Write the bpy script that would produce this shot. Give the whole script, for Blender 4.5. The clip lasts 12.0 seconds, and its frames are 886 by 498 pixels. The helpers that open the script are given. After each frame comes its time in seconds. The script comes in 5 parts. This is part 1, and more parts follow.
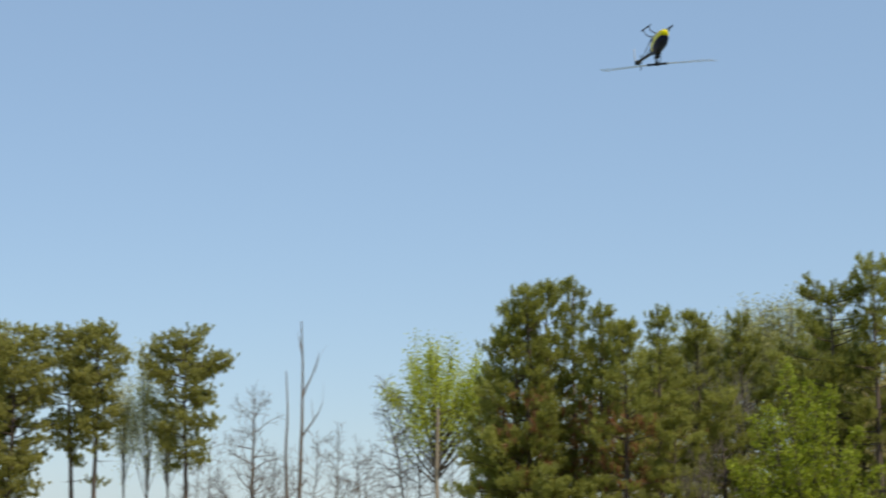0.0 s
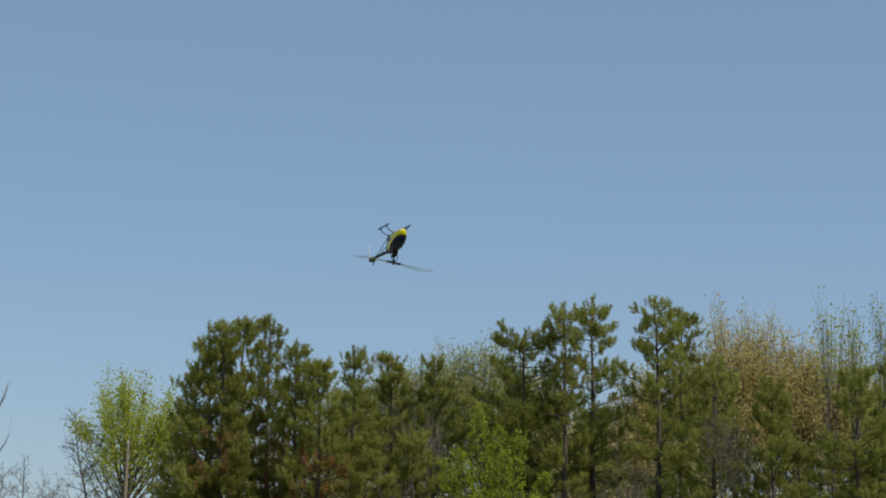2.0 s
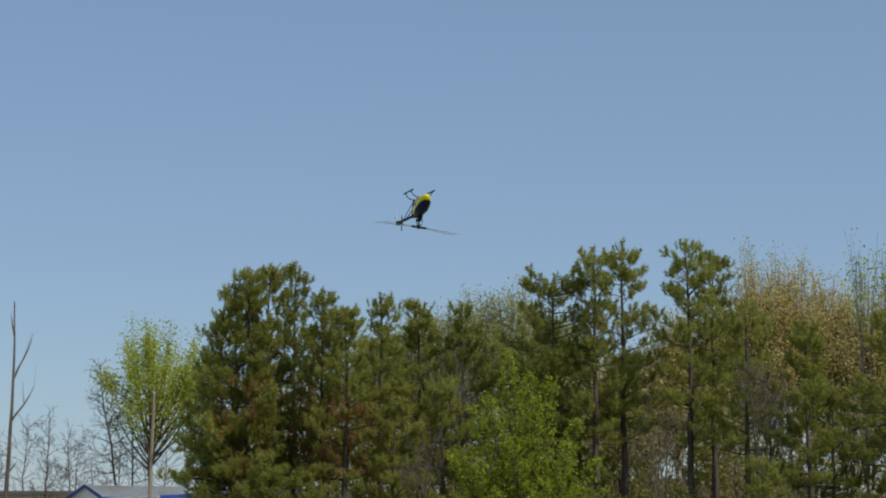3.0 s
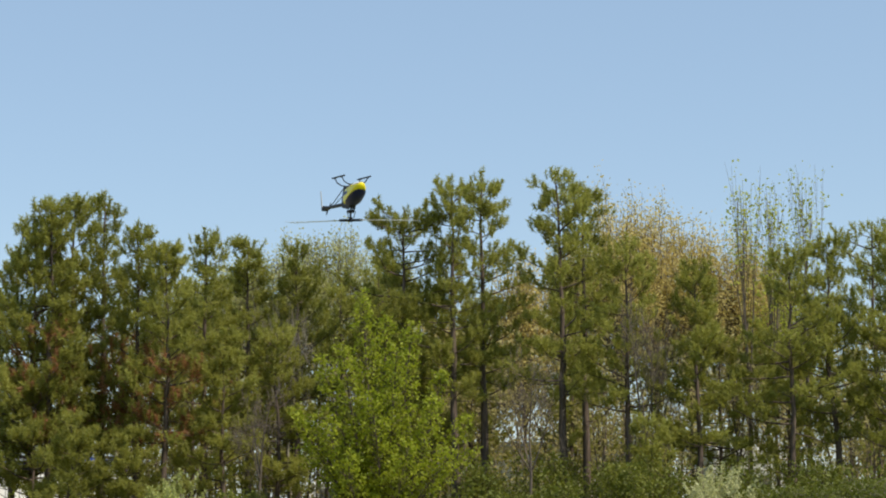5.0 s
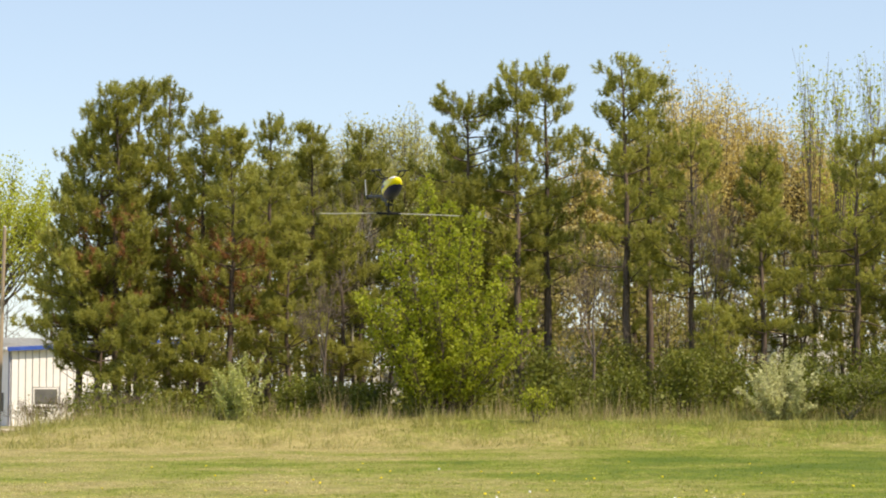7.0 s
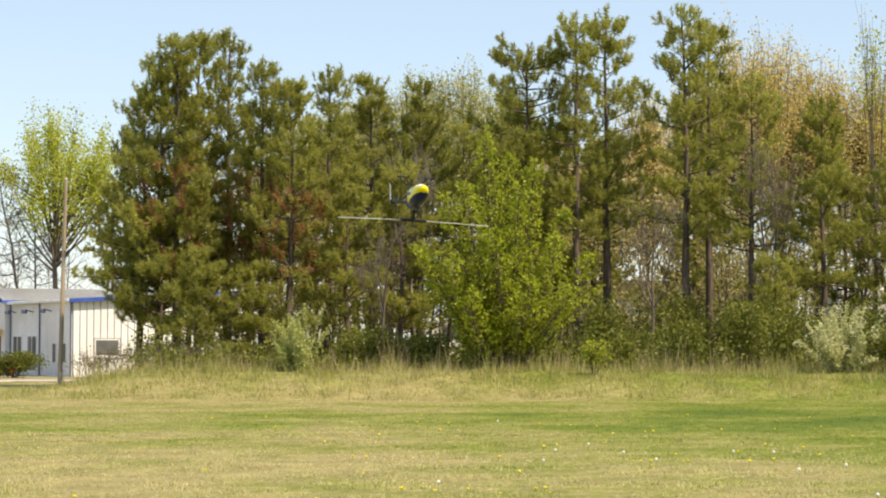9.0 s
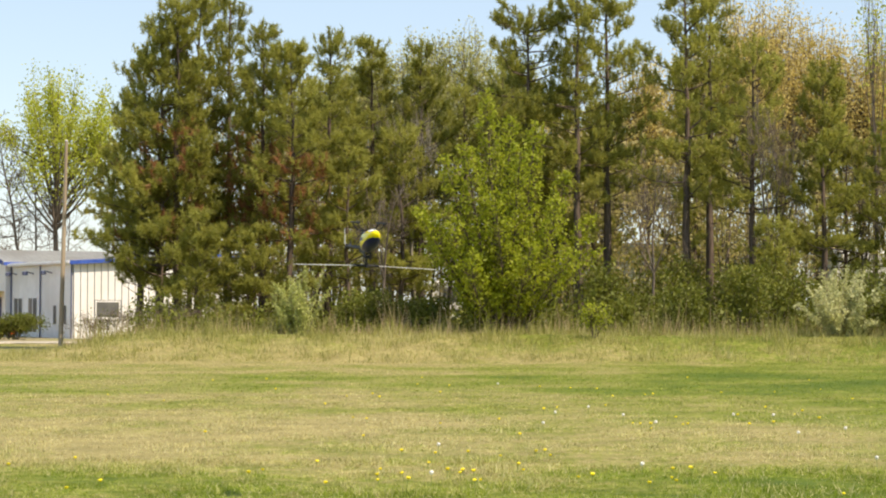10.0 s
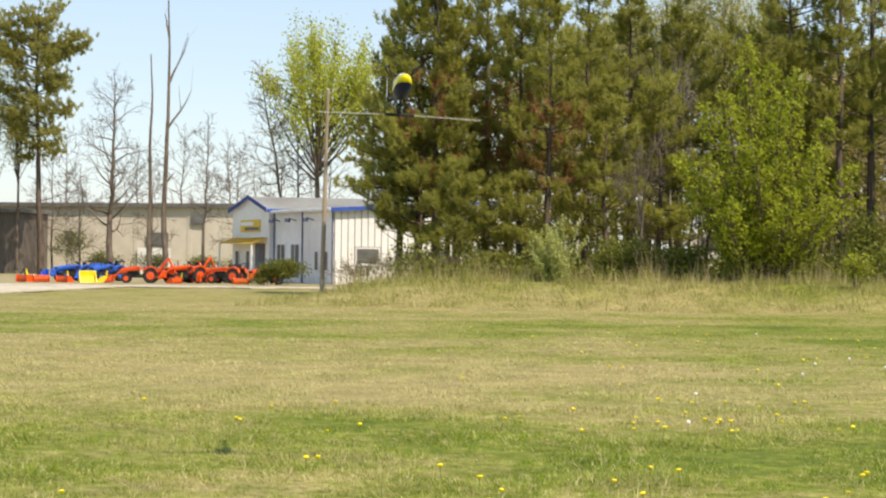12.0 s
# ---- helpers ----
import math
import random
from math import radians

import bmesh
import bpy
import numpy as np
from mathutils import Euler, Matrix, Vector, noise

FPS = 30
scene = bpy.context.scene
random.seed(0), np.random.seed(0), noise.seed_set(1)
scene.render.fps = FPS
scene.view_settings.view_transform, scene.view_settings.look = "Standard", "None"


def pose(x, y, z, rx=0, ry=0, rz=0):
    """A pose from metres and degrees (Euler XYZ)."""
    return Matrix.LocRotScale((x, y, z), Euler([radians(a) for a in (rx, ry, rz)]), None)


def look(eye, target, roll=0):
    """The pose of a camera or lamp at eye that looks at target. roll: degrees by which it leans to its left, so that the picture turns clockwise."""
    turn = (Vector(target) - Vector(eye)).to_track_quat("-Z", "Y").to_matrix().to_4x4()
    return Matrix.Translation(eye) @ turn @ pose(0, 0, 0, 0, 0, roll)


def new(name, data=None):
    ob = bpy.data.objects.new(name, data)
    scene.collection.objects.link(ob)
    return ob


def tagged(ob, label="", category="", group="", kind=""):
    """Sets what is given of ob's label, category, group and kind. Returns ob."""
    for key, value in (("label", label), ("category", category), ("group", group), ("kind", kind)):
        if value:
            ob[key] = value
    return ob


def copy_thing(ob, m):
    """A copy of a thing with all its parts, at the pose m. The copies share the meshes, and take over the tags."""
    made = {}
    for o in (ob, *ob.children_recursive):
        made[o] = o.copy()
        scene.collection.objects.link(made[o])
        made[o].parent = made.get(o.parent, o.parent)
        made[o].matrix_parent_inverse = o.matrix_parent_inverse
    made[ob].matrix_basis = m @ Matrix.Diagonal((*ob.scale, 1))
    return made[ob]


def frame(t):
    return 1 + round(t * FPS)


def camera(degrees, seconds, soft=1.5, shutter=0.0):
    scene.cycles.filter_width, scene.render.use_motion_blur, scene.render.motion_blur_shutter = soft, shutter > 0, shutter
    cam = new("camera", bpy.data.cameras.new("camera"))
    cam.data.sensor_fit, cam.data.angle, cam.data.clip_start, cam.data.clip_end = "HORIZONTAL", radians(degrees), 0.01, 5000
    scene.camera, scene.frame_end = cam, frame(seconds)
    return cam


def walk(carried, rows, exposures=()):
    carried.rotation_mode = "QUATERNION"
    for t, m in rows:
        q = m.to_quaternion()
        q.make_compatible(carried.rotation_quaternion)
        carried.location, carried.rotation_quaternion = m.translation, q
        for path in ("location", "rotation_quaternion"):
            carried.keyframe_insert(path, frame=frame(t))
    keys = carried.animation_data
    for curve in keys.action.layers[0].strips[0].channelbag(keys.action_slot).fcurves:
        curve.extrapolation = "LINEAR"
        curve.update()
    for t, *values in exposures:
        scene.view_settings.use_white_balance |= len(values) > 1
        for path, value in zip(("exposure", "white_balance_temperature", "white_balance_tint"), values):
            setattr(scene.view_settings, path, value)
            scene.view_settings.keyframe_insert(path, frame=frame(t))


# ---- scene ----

# ---------------------------------------------------------------- camera
CAM = camera(25.09, 12.0, soft=2.0, shutter=0.2)


def view(x, y, z, azimuth, rise, roll):
    a, e = radians(azimuth), radians(rise)
    way = Vector((math.sin(a) * math.cos(e), math.cos(a) * math.cos(e), math.sin(e)))
    eye = Vector((x, y, z))
    return look(eye, eye + way * 10, roll)


PATH = [
    (0.0, view(3.39, -12.56, 1.6, -11.181, 8.583, -0.5)),
    (0.5, view(3.39, -12.56, 1.6, -5.592, 9.533, 0.086)),
    (1.0, view(3.39, -12.56, 1.6, -3.915, 11.518, 0.1)),
    (1.5, view(3.39, -12.56, 1.6, -2.549, 10.895, 0.5)),
    (2.0, view(3.39, -12.56, 1.6, -2.456, 9.709, 0.516)),
    (2.5, view(3.39, -12.56, 1.6, -3.261, 8.546, 0.281)),
    (2.7, view(3.39, -12.56, 1.6, -3.469, 8.115, 0.102)),
    (4.3, view(0, 0, 1.6, 1.133, 9.568, -0.767)),
    (4.5, view(0, 0, 1.6, 1.219, 8.718, -0.737)),
    (5.0, view(0, 0, 1.6, 3.588, 7.416, -0.583)),
    (5.5, view(0, 0, 1.6, 3.231, 8.539, -0.724)),
    (6.0, view(0, 0, 1.6, 2.626, 7.658, -0.58)),
    (6.5, view(0, 0, 1.6, 2.189, 5.354, -0.063)),
    (7.0, view(0, 0, 1.6, 1.712, 4.141, -0.164)),
    (7.5, view(0, 0, 1.6, 0.79, 3.214, -0.356)),
    (7.7, view(0, 0, 1.6, 0.466, 2.812, -0.379)),
    (9.5, view(0, 0, 1.6, 0.0, 2.729, 0.0)),
    (10.0, view(0, 0, 1.6, -0.002, 1.693, 0.1)),
    (10.5, view(0, 0, 1.6, -1.99, 0.353, 0.4)),
    (11.0, view(0, 0, 1.6, -2.455, -0.827, 0.45)),
    (11.5, view(0, 0, 1.6, -5.141, -1.24, 0.42)),
    (12.0, view(0, 0, 1.6, -7.388, 0.163, 0.55)),
]
EXPOSURES = [(0.0, -0.06, 6650, 10), (0.5, -0.12, 6650, 10), (1.0, -0.30, 6450, 9), (1.5, -0.46, 6400, 10), (2.7, -0.5, 6400, 10), (4.3, -0.46, 6600, 10), (5.0, 0.14, 7000, 10),
             (6.0, 0.38, 7400, 11), (7.0, 0.56, 7900, 15), (9.5, 0.58, 7900, 15), (12.0, 0.48, 7600, 15)]
walk(CAM, PATH, EXPOSURES)

# ---------------------------------------------------------------- light
SUN_DIR = Vector((0.46, -0.33, 0.82)).normalized()   # towards the sun
world = bpy.data.worlds.new("world")
scene.world = world
world.use_nodes = True
sky = world.node_tree.nodes.new("ShaderNodeTexSky")
sky.sky_type, sky.sun_disc = "NISHITA", False
sky.sun_elevation = math.asin(SUN_DIR.z)
sky.sun_rotation = math.atan2(SUN_DIR.x, SUN_DIR.y)
sky.air_density, sky.dust_density, sky.ozone_density = 0.95, 0.5, 2.6
haze = world.node_tree.nodes.new("ShaderNodeMix")      # even spring haze over the clear sky
haze.data_type = "RGBA"
haze.inputs[0].default_value, haze.inputs[7].default_value = 0.48, (2.40, 3.60, 5.15, 1)
world.node_tree.links.new(sky.outputs[0], haze.inputs[6])
world.node_tree.links.new(haze.outputs[2], world.node_tree.nodes["Background"].inputs[0])
world.node_tree.nodes["Background"].inputs[1].default_value = 0.143
sun = new("sun", bpy.data.lights.new("sun", "SUN"))
sun.data.energy, sun.data.angle, sun.data.color = 4.0, radians(0.5), (1.0, 0.94, 0.85)
sun.matrix_world = look(SUN_DIR * 50, (0, 0, 0))

# ---------------------------------------------------------------- materials


def nodes_of(name):
    m = bpy.data.materials.new(name)
    m.use_nodes = True
    return m, m.node_tree.nodes, m.node_tree.links


def noise_fac(nt, ln, scale, detail=3.0, coords="Object", stretch=None):
    tc = nt.new("ShaderNodeNewGeometry") if coords == "World" else nt.new("ShaderNodeTexCoord")
    src = tc.outputs["Position"] if coords == "World" else tc.outputs[coords]
    if stretch:
        mp = nt.new("ShaderNodeMapping")
        mp.inputs["Scale"].default_value = stretch
        ln.new(src, mp.inputs[0])
        src = mp.outputs[0]
    n = nt.new("ShaderNodeTexNoise")
    n.inputs["Scale"].default_value, n.inputs["Detail"].default_value = scale, detail
    ln.new(src, n.inputs["Vector"])
    return n.outputs["Fac"]


def ramp(nt, ln, fac, stops):
    r = nt.new("ShaderNodeValToRGB")
    el = r.color_ramp.elements
    while len(el) < len(stops):
        el.new(0.5)
    for e, (p, c) in zip(el, stops):
        e.position, e.color = p, (*c, 1)
    ln.new(fac, r.inputs[0])
    return r.outputs[0]


def mix(nt, ln, fac, a, b, mode="MIX"):
    x = nt.new("ShaderNodeMix")
    x.data_type, x.blend_type = "RGBA", mode
    for i, v in ((0, fac), (6, a), (7, b)):
        if isinstance(v, (int, float)):
            x.inputs[i].default_value = v
        elif isinstance(v, tuple):
            x.inputs[i].default_value = (*v, 1)
        else:
            ln.new(v, x.inputs[i])
    return x.outputs[2]


def surface(name, dark, light, scale=4.0, rough=0.6, metal=0.0, bump=0.15, coords="Object", stretch=None, grime=None, spec=0.4):
    m, nt, ln = nodes_of(name)
    p = nt["Principled BSDF"]
    fac = noise_fac(nt, ln, scale, 5, coords, stretch)
    col = ramp(nt, ln, fac, [(0.3, dark), (0.7, light)])
    if grime:
        big = noise_fac(nt, ln, scale * 0.17, 3, coords)
        g = ramp(nt, ln, big, [(0.45, (0, 0, 0)), (0.75, (1, 1, 1))])
        col = mix(nt, ln, g, col, grime)
    ln.new(col, p.inputs["Base Color"])
    p.inputs["Roughness"].default_value, p.inputs["Metallic"].default_value = rough, metal
    p.inputs["Specular IOR Level"].default_value = spec
    if bump:
        b = nt.new("ShaderNodeBump")
        b.inputs["Strength"].default_value, b.inputs["Distance"].default_value = bump, 0.02
        ln.new(noise_fac(nt, ln, scale * 6, 4, coords, stretch), b.inputs["Height"])
        ln.new(b.outputs[0], p.inputs["Normal"])
    return m


def foliage(name, dark, mid, light, through_col, clump=0.9, glow=0.3, rough=0.55):
    """Leaves or needles: tone varies leaf by leaf and clump by clump; some light passes through."""
    m, nt, ln = nodes_of(name)
    out = nt["Material Output"]
    p = nt["Principled BSDF"]
    geo = nt.new("ShaderNodeNewGeometry")
    obj = nt.new("ShaderNodeObjectInfo")
    a = nt.new("ShaderNodeMath")
    a.operation, a.inputs[1].default_value = "MULTIPLY_ADD", 0.45
    ln.new(geo.outputs["Random Per Island"], a.inputs[0])
    n = noise_fac(nt, ln, clump, 3, "World")
    b = nt.new("ShaderNodeMath")
    b.operation, b.inputs[1].default_value = "MULTIPLY_ADD", 0.25
    ln.new(obj.outputs["Random"], b.inputs[0])
    c = nt.new("ShaderNodeMath")
    c.operation, c.inputs[1].default_value = "SUBTRACT", 0.34
    ln.new(n, c.inputs[0])
    ln.new(c.outputs[0], b.inputs[2])
    ln.new(b.outputs[0], a.inputs[2])
    col = ramp(nt, ln, a.outputs[0], [(0.05, dark), (0.45, mid), (0.9, light)])
    ln.new(col, p.inputs["Base Color"])
    p.inputs["Roughness"].default_value = rough
    p.inputs["Specular IOR Level"].default_value = 0.3
    tr = nt.new("ShaderNodeBsdfTranslucent")
    ln.new(mix(nt, ln, 0.5, col, through_col), tr.inputs[0])
    sh = nt.new("ShaderNodeMixShader")
    sh.inputs[0].default_value = glow
    ln.new(p.outputs[0], sh.inputs[1])
    ln.new(tr.outputs[0], sh.inputs[2])
    ln.new(sh.outputs[0], out.inputs["Surface"])
    return m


def grass_mask(nt, ln):
    """Where the field is green and not straw, and where the green is lush: bands across the field broken up by patches."""
    geo = nt.new("ShaderNodeNewGeometry")
    sep = nt.new("ShaderNodeSeparateXYZ")
    ln.new(geo.outputs["Position"], sep.inputs[0])
    wob = noise_fac(nt, ln, 0.16, 3, "World")
    add = nt.new("ShaderNodeMath")
    add.operation, add.inputs[1].default_value = "MULTIPLY_ADD", 9.0
    ln.new(wob, add.inputs[0])
    ln.new(sep.outputs[1], add.inputs[2])
    div = nt.new("ShaderNodeMath")
    div.operation, div.inputs[1].default_value = "DIVIDE", 70.0
    ln.new(add.outputs[0], div.inputs[0])
    band = ramp(nt, ln, div.outputs[0], [(0.20, (0.58,) * 3), (0.240, (0.50,) * 3), (0.262, (0.92,) * 3), (0.322, (0.88,) * 3), (0.352, (0.36,) * 3), (0.45, (0.26,) * 3),
                                         (0.50, (0.48,) * 3), (0.58, (0.44,) * 3), (0.62, (0.72,) * 3), (0.70, (0.66,) * 3), (0.735, (0.82,) * 3), (0.77, (0.42,) * 3),
                                         (0.83, (0.55,) * 3), (0.87, (0.22,) * 3), (0.92, (0.22,) * 3), (0.96, (0.50,) * 3), (1.0, (0.45,) * 3)])
    patch = noise_fac(nt, ln, 0.6, 6, "World", (0.6, 0.5, 1.0))
    fine = noise_fac(nt, ln, 5.0, 3, "World")
    right = nt.new("ShaderNodeMath")
    right.operation, right.inputs[1].default_value, right.use_clamp = "MULTIPLY_ADD", 0.05, False
    ln.new(sep.outputs[0], right.inputs[0])
    right.inputs[2].default_value = 0.08
    cl = nt.new("ShaderNodeClamp")
    cl.inputs[1].default_value, cl.inputs[2].default_value = -0.02, 0.5
    ln.new(right.outputs[0], cl.inputs[0])
    total = None
    for src, gain, off in ((band, 1.0, 0.0), (patch, 1.9, -0.95), (fine, 1.7, -0.85), (cl.outputs[0], 1.0, 0.0)):
        ma = nt.new("ShaderNodeMath")
        ma.operation = "MULTIPLY_ADD"
        ma.inputs[1].default_value, ma.inputs[2].default_value = gain, off
        ln.new(src, ma.inputs[0])
        if total is None:
            total = ma.outputs[0]
        else:
            s = nt.new("ShaderNodeMath")
            s.operation = "ADD"
            ln.new(total, s.inputs[0])
            ln.new(ma.outputs[0], s.inputs[1])
            total = s.outputs[0]
    half = nt.new("ShaderNodeMath")
    half.operation, half.inputs[1].default_value = "MULTIPLY", 0.5
    ln.new(total, half.inputs[0])
    return ramp(nt, ln, half.outputs[0], [(0.13, (0, 0, 0)), (0.45, (1, 1, 1))]), ramp(nt, ln, half.outputs[0], [(0.40, (0, 0, 0)), (0.68, (1, 1, 1))])


def field_material(name, blade):
    m, nt, ln = nodes_of(name)
    p = nt["Principled BSDF"]
    mask, lush = grass_mask(nt, ln)
    if blade:
        fac = nt.new("ShaderNodeNewGeometry").outputs["Random Per Island"]
        straw = ramp(nt, ln, fac, [(0.0, (0.285, 0.233, 0.085)), (0.5, (0.530, 0.464, 0.182)), (1.0, (0.825, 0.753, 0.420))])
        green = ramp(nt, ln, fac, [(0.0, (0.108, 0.157, 0.010)), (0.6, (0.258, 0.342, 0.029)), (1.0, (0.553, 0.609, 0.137))])
    else:
        fac = noise_fac(nt, ln, 11.0, 5, "World")
        straw = ramp(nt, ln, fac, [(0.25, (0.162, 0.133, 0.044)), (0.5, (0.271, 0.234, 0.090)), (0.75, (0.421, 0.361, 0.165))])
        green = ramp(nt, ln, fac, [(0.25, (0.082, 0.107, 0.009)), (0.5, (0.149, 0.176, 0.017)), (0.75, (0.240, 0.283, 0.048))])
        b = nt.new("ShaderNodeBump")
        b.inputs["Strength"].default_value, b.inputs["Distance"].default_value = 0.7, 0.06
        ln.new(noise_fac(nt, ln, 16.0, 4, "World"), b.inputs["Height"])
        ln.new(b.outputs[0], p.inputs["Normal"])
    green = mix(nt, ln, lush, green, (0.132, 0.204, 0.015) if blade else (0.070, 0.114, 0.009))
    col = mix(nt, ln, mask, straw, green)
    mottle = ramp(nt, ln, noise_fac(nt, ln, 1.4, 4, "World"), [(0.32, (0.82,) * 3), (0.5, (1.0,) * 3), (0.68, (1.18,) * 3)])
    col = mix(nt, ln, 1.0, col, mottle, "MULTIPLY")
    ln.new(col, p.inputs["Base Color"])
    if blade:
        tr = nt.new("ShaderNodeBsdfTranslucent")
        ln.new(col, tr.inputs[0])
        sh = nt.new("ShaderNodeMixShader")
        sh.inputs[0].default_value = 0.5
        ln.new(p.outputs[0], sh.inputs[1])
        ln.new(tr.outputs[0], sh.inputs[2])
        ln.new(sh.outputs[0], nt["Material Output"].inputs["Surface"])
    p.inputs["Roughness"].default_value = 0.8
    p.inputs["Specular IOR Level"].default_value = 0.2
    return m


FIELD = field_material("mown_field", False)
BLADES = field_material("mown_grass_blades", True)
NEEDLES = foliage("pine_needles", (0.092, 0.104, 0.026), (0.258, 0.266, 0.060), (0.47, 0.47, 0.13), (0.54, 0.53, 0.09), 0.7, 0.56)
NEEDLES_FAR = foliage("far_pine_needles", (0.12, 0.13, 0.035), (0.29, 0.285, 0.075), (0.50, 0.47, 0.15), (0.54, 0.51, 0.10), 0.6, 0.5)
RUSTY = foliage("browned_needles", (0.20, 0.09, 0.035), (0.36, 0.17, 0.07), (0.46, 0.26, 0.13), (0.5, 0.26, 0.12), 1.2, 0.4)
SPRING = foliage("spring_leaves", (0.142, 0.182, 0.016), (0.292, 0.338, 0.028), (0.50, 0.53, 0.07), (0.54, 0.60, 0.045), 1.6, 0.50)
CATKIN = foliage("yellow_green_leaves", (0.26, 0.30, 0.03), (0.43, 0.47, 0.06), (0.58, 0.60, 0.13), (0.62, 0.64, 0.08), 1.0, 0.45)
HAZY = foliage("khaki_new_leaves", (0.30, 0.30, 0.10), (0.46, 0.455, 0.18), (0.60, 0.58, 0.29), (0.55, 0.54, 0.18), 0.8, 0.45)
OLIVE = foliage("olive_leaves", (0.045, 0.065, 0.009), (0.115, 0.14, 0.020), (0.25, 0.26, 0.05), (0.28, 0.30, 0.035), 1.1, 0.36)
BUDS = foliage("orange_buds", (0.45, 0.36, 0.11), (0.62, 0.51, 0.18), (0.75, 0.65, 0.31), (0.66, 0.54, 0.17), 0.6, 0.45)
PALE = foliage("pale_new_leaves", (0.36, 0.37, 0.14), (0.57, 0.57, 0.28), (0.74, 0.74, 0.44), (0.62, 0.63, 0.30), 1.5, 0.45)
PALEGREEN = foliage("pale_green_leaves", (0.27, 0.31, 0.08), (0.47, 0.50, 0.17), (0.66, 0.67, 0.33), (0.52, 0.58, 0.17), 1.5, 0.45)
TALLGRASS = foliage("tall_dry_grass", (0.14, 0.165, 0.03), (0.32, 0.315, 0.085), (0.58, 0.52, 0.26), (0.44, 0.42, 0.14), 0.5, 0.42)
THATCH = foliage("bleached_thatch", (0.40, 0.36, 0.15), (0.60, 0.55, 0.27), (0.80, 0.75, 0.46), (0.62, 0.58, 0.26), 0.8, 0.4)
WEEDS = foliage("dead_weed_stalks", (0.16, 0.11, 0.055), (0.34, 0.26, 0.14), (0.55, 0.45, 0.29), (0.35, 0.25, 0.13), 0.8, 0.25)
THICKET = foliage("thicket_leaves", (0.21, 0.185, 0.06), (0.41, 0.355, 0.14), (0.60, 0.52, 0.25), (0.58, 0.50, 0.19), 0.35, 0.5)
BARK = surface("pine_bark", (0.055, 0.040, 0.030), (0.17, 0.125, 0.095), 6, 0.9, bump=0.6, stretch=(1, 1, 0.25))
GREYBARK = surface("grey_bark", (0.075, 0.058, 0.043), (0.21, 0.17, 0.13), 5, 0.9, bump=0.4, stretch=(1, 1, 0.3))
PALEBARK = surface("pale_twigs", (0.19, 0.165, 0.13), (0.38, 0.335, 0.27), 5, 0.9, bump=0.3)
DIRT = surface("trodden_dirt", (0.20, 0.17, 0.09), (0.38, 0.32, 0.19), 1.2, 0.95, coords="World", bump=0.4, grime=(0.20, 0.21, 0.07))
GRAVEL = surface("gravel", (0.36, 0.32, 0.25), (0.60, 0.55, 0.46), 3, 0.9, coords="World", bump=0.4, grime=(0.40, 0.36, 0.22))
WHITE = surface("white_painted_steel", (0.78, 0.78, 0.77), (0.87, 0.87, 0.86), 2.5, 0.45, bump=0.03, grime=(0.70, 0.69, 0.65))
# dark grey base colour carries the shade between the white ribs
SEAM = surface("steel_painted_gap_shade", (0.24, 0.25, 0.27), (0.34, 0.35, 0.37), 3, 0.6, bump=0)
ROOFING = surface("galvanised_roofing", (0.52, 0.54, 0.54), (0.68, 0.69, 0.68), 1.5, 0.4, 0.35, bump=0.05, stretch=(6, 1, 1), grime=(0.46, 0.44, 0.40))
BLUE = surface("blue_trim_paint", (0.03, 0.08, 0.34), (0.05, 0.12, 0.45), 3, 0.4, bump=0.03)
NAVY = surface("dark_blue_downpipe", (0.06, 0.075, 0.15), (0.10, 0.12, 0.20), 3, 0.4, bump=0.03)
YELLOW = surface("yellow_sign_paint", (0.72, 0.46, 0.02), (0.82, 0.56, 0.05), 3, 0.5, bump=0.02)
CREAM = surface("cream_blockwork", (0.56, 0.52, 0.43), (0.66, 0.61, 0.52), 1.2, 0.85, bump=0.1, grime=(0.48, 0.44, 0.36))
BROWNWALL = surface("brown_boards", (0.09, 0.075, 0.06), (0.19, 0.16, 0.13), 2, 0.8, bump=0.2, stretch=(4, 4, 0.5), grime=(0.11, 0.10, 0.085))
DARKROOF = surface("dark_roof_edge", (0.10, 0.10, 0.10), (0.19, 0.185, 0.18), 3, 0.8, bump=0.1)
GLASS = surface("dark_window_glass", (0.11, 0.115, 0.115), (0.20, 0.20, 0.19), 1, 0.12, bump=0, spec=0.6)
POLEWOOD = surface("weathered_pole", (0.27, 0.21, 0.15), (0.46, 0.38, 0.28), 5, 0.85, bump=0.4, stretch=(1, 1, 0.12))
ORANGE = surface("orange_machine_paint", (0.66, 0.07, 0.012), (0.80, 0.12, 0.025), 3, 0.35, bump=0.02)
TRACTORBLUE = surface("blue_machine_paint", (0.02, 0.10, 0.48), (0.04, 0.16, 0.62), 3, 0.35, bump=0.02)
MACHYELLOW = surface("yellow_machine_paint", (0.80, 0.62, 0.02), (0.90, 0.75, 0.06), 3, 0.35, bump=0.02)
RUBBER = surface("tyre_rubber", (0.015, 0.015, 0.015), (0.04, 0.04, 0.04), 8, 0.85, bump=0.3)
STEEL = surface("grey_steel", (0.25, 0.25, 0.25), (0.42, 0.42, 0.42), 6, 0.4, 0.6, bump=0.05)
CANOPY = surface("yellow_gloss_canopy", (0.82, 0.66, 0.01), (0.90, 0.76, 0.02), 5, 0.22, bump=0, spec=0.5)
CANOPYDARK = surface("dark_blue_canopy_glaze", (0.012, 0.016, 0.075), (0.025, 0.03, 0.12), 5, 0.4, bump=0, spec=0.15)
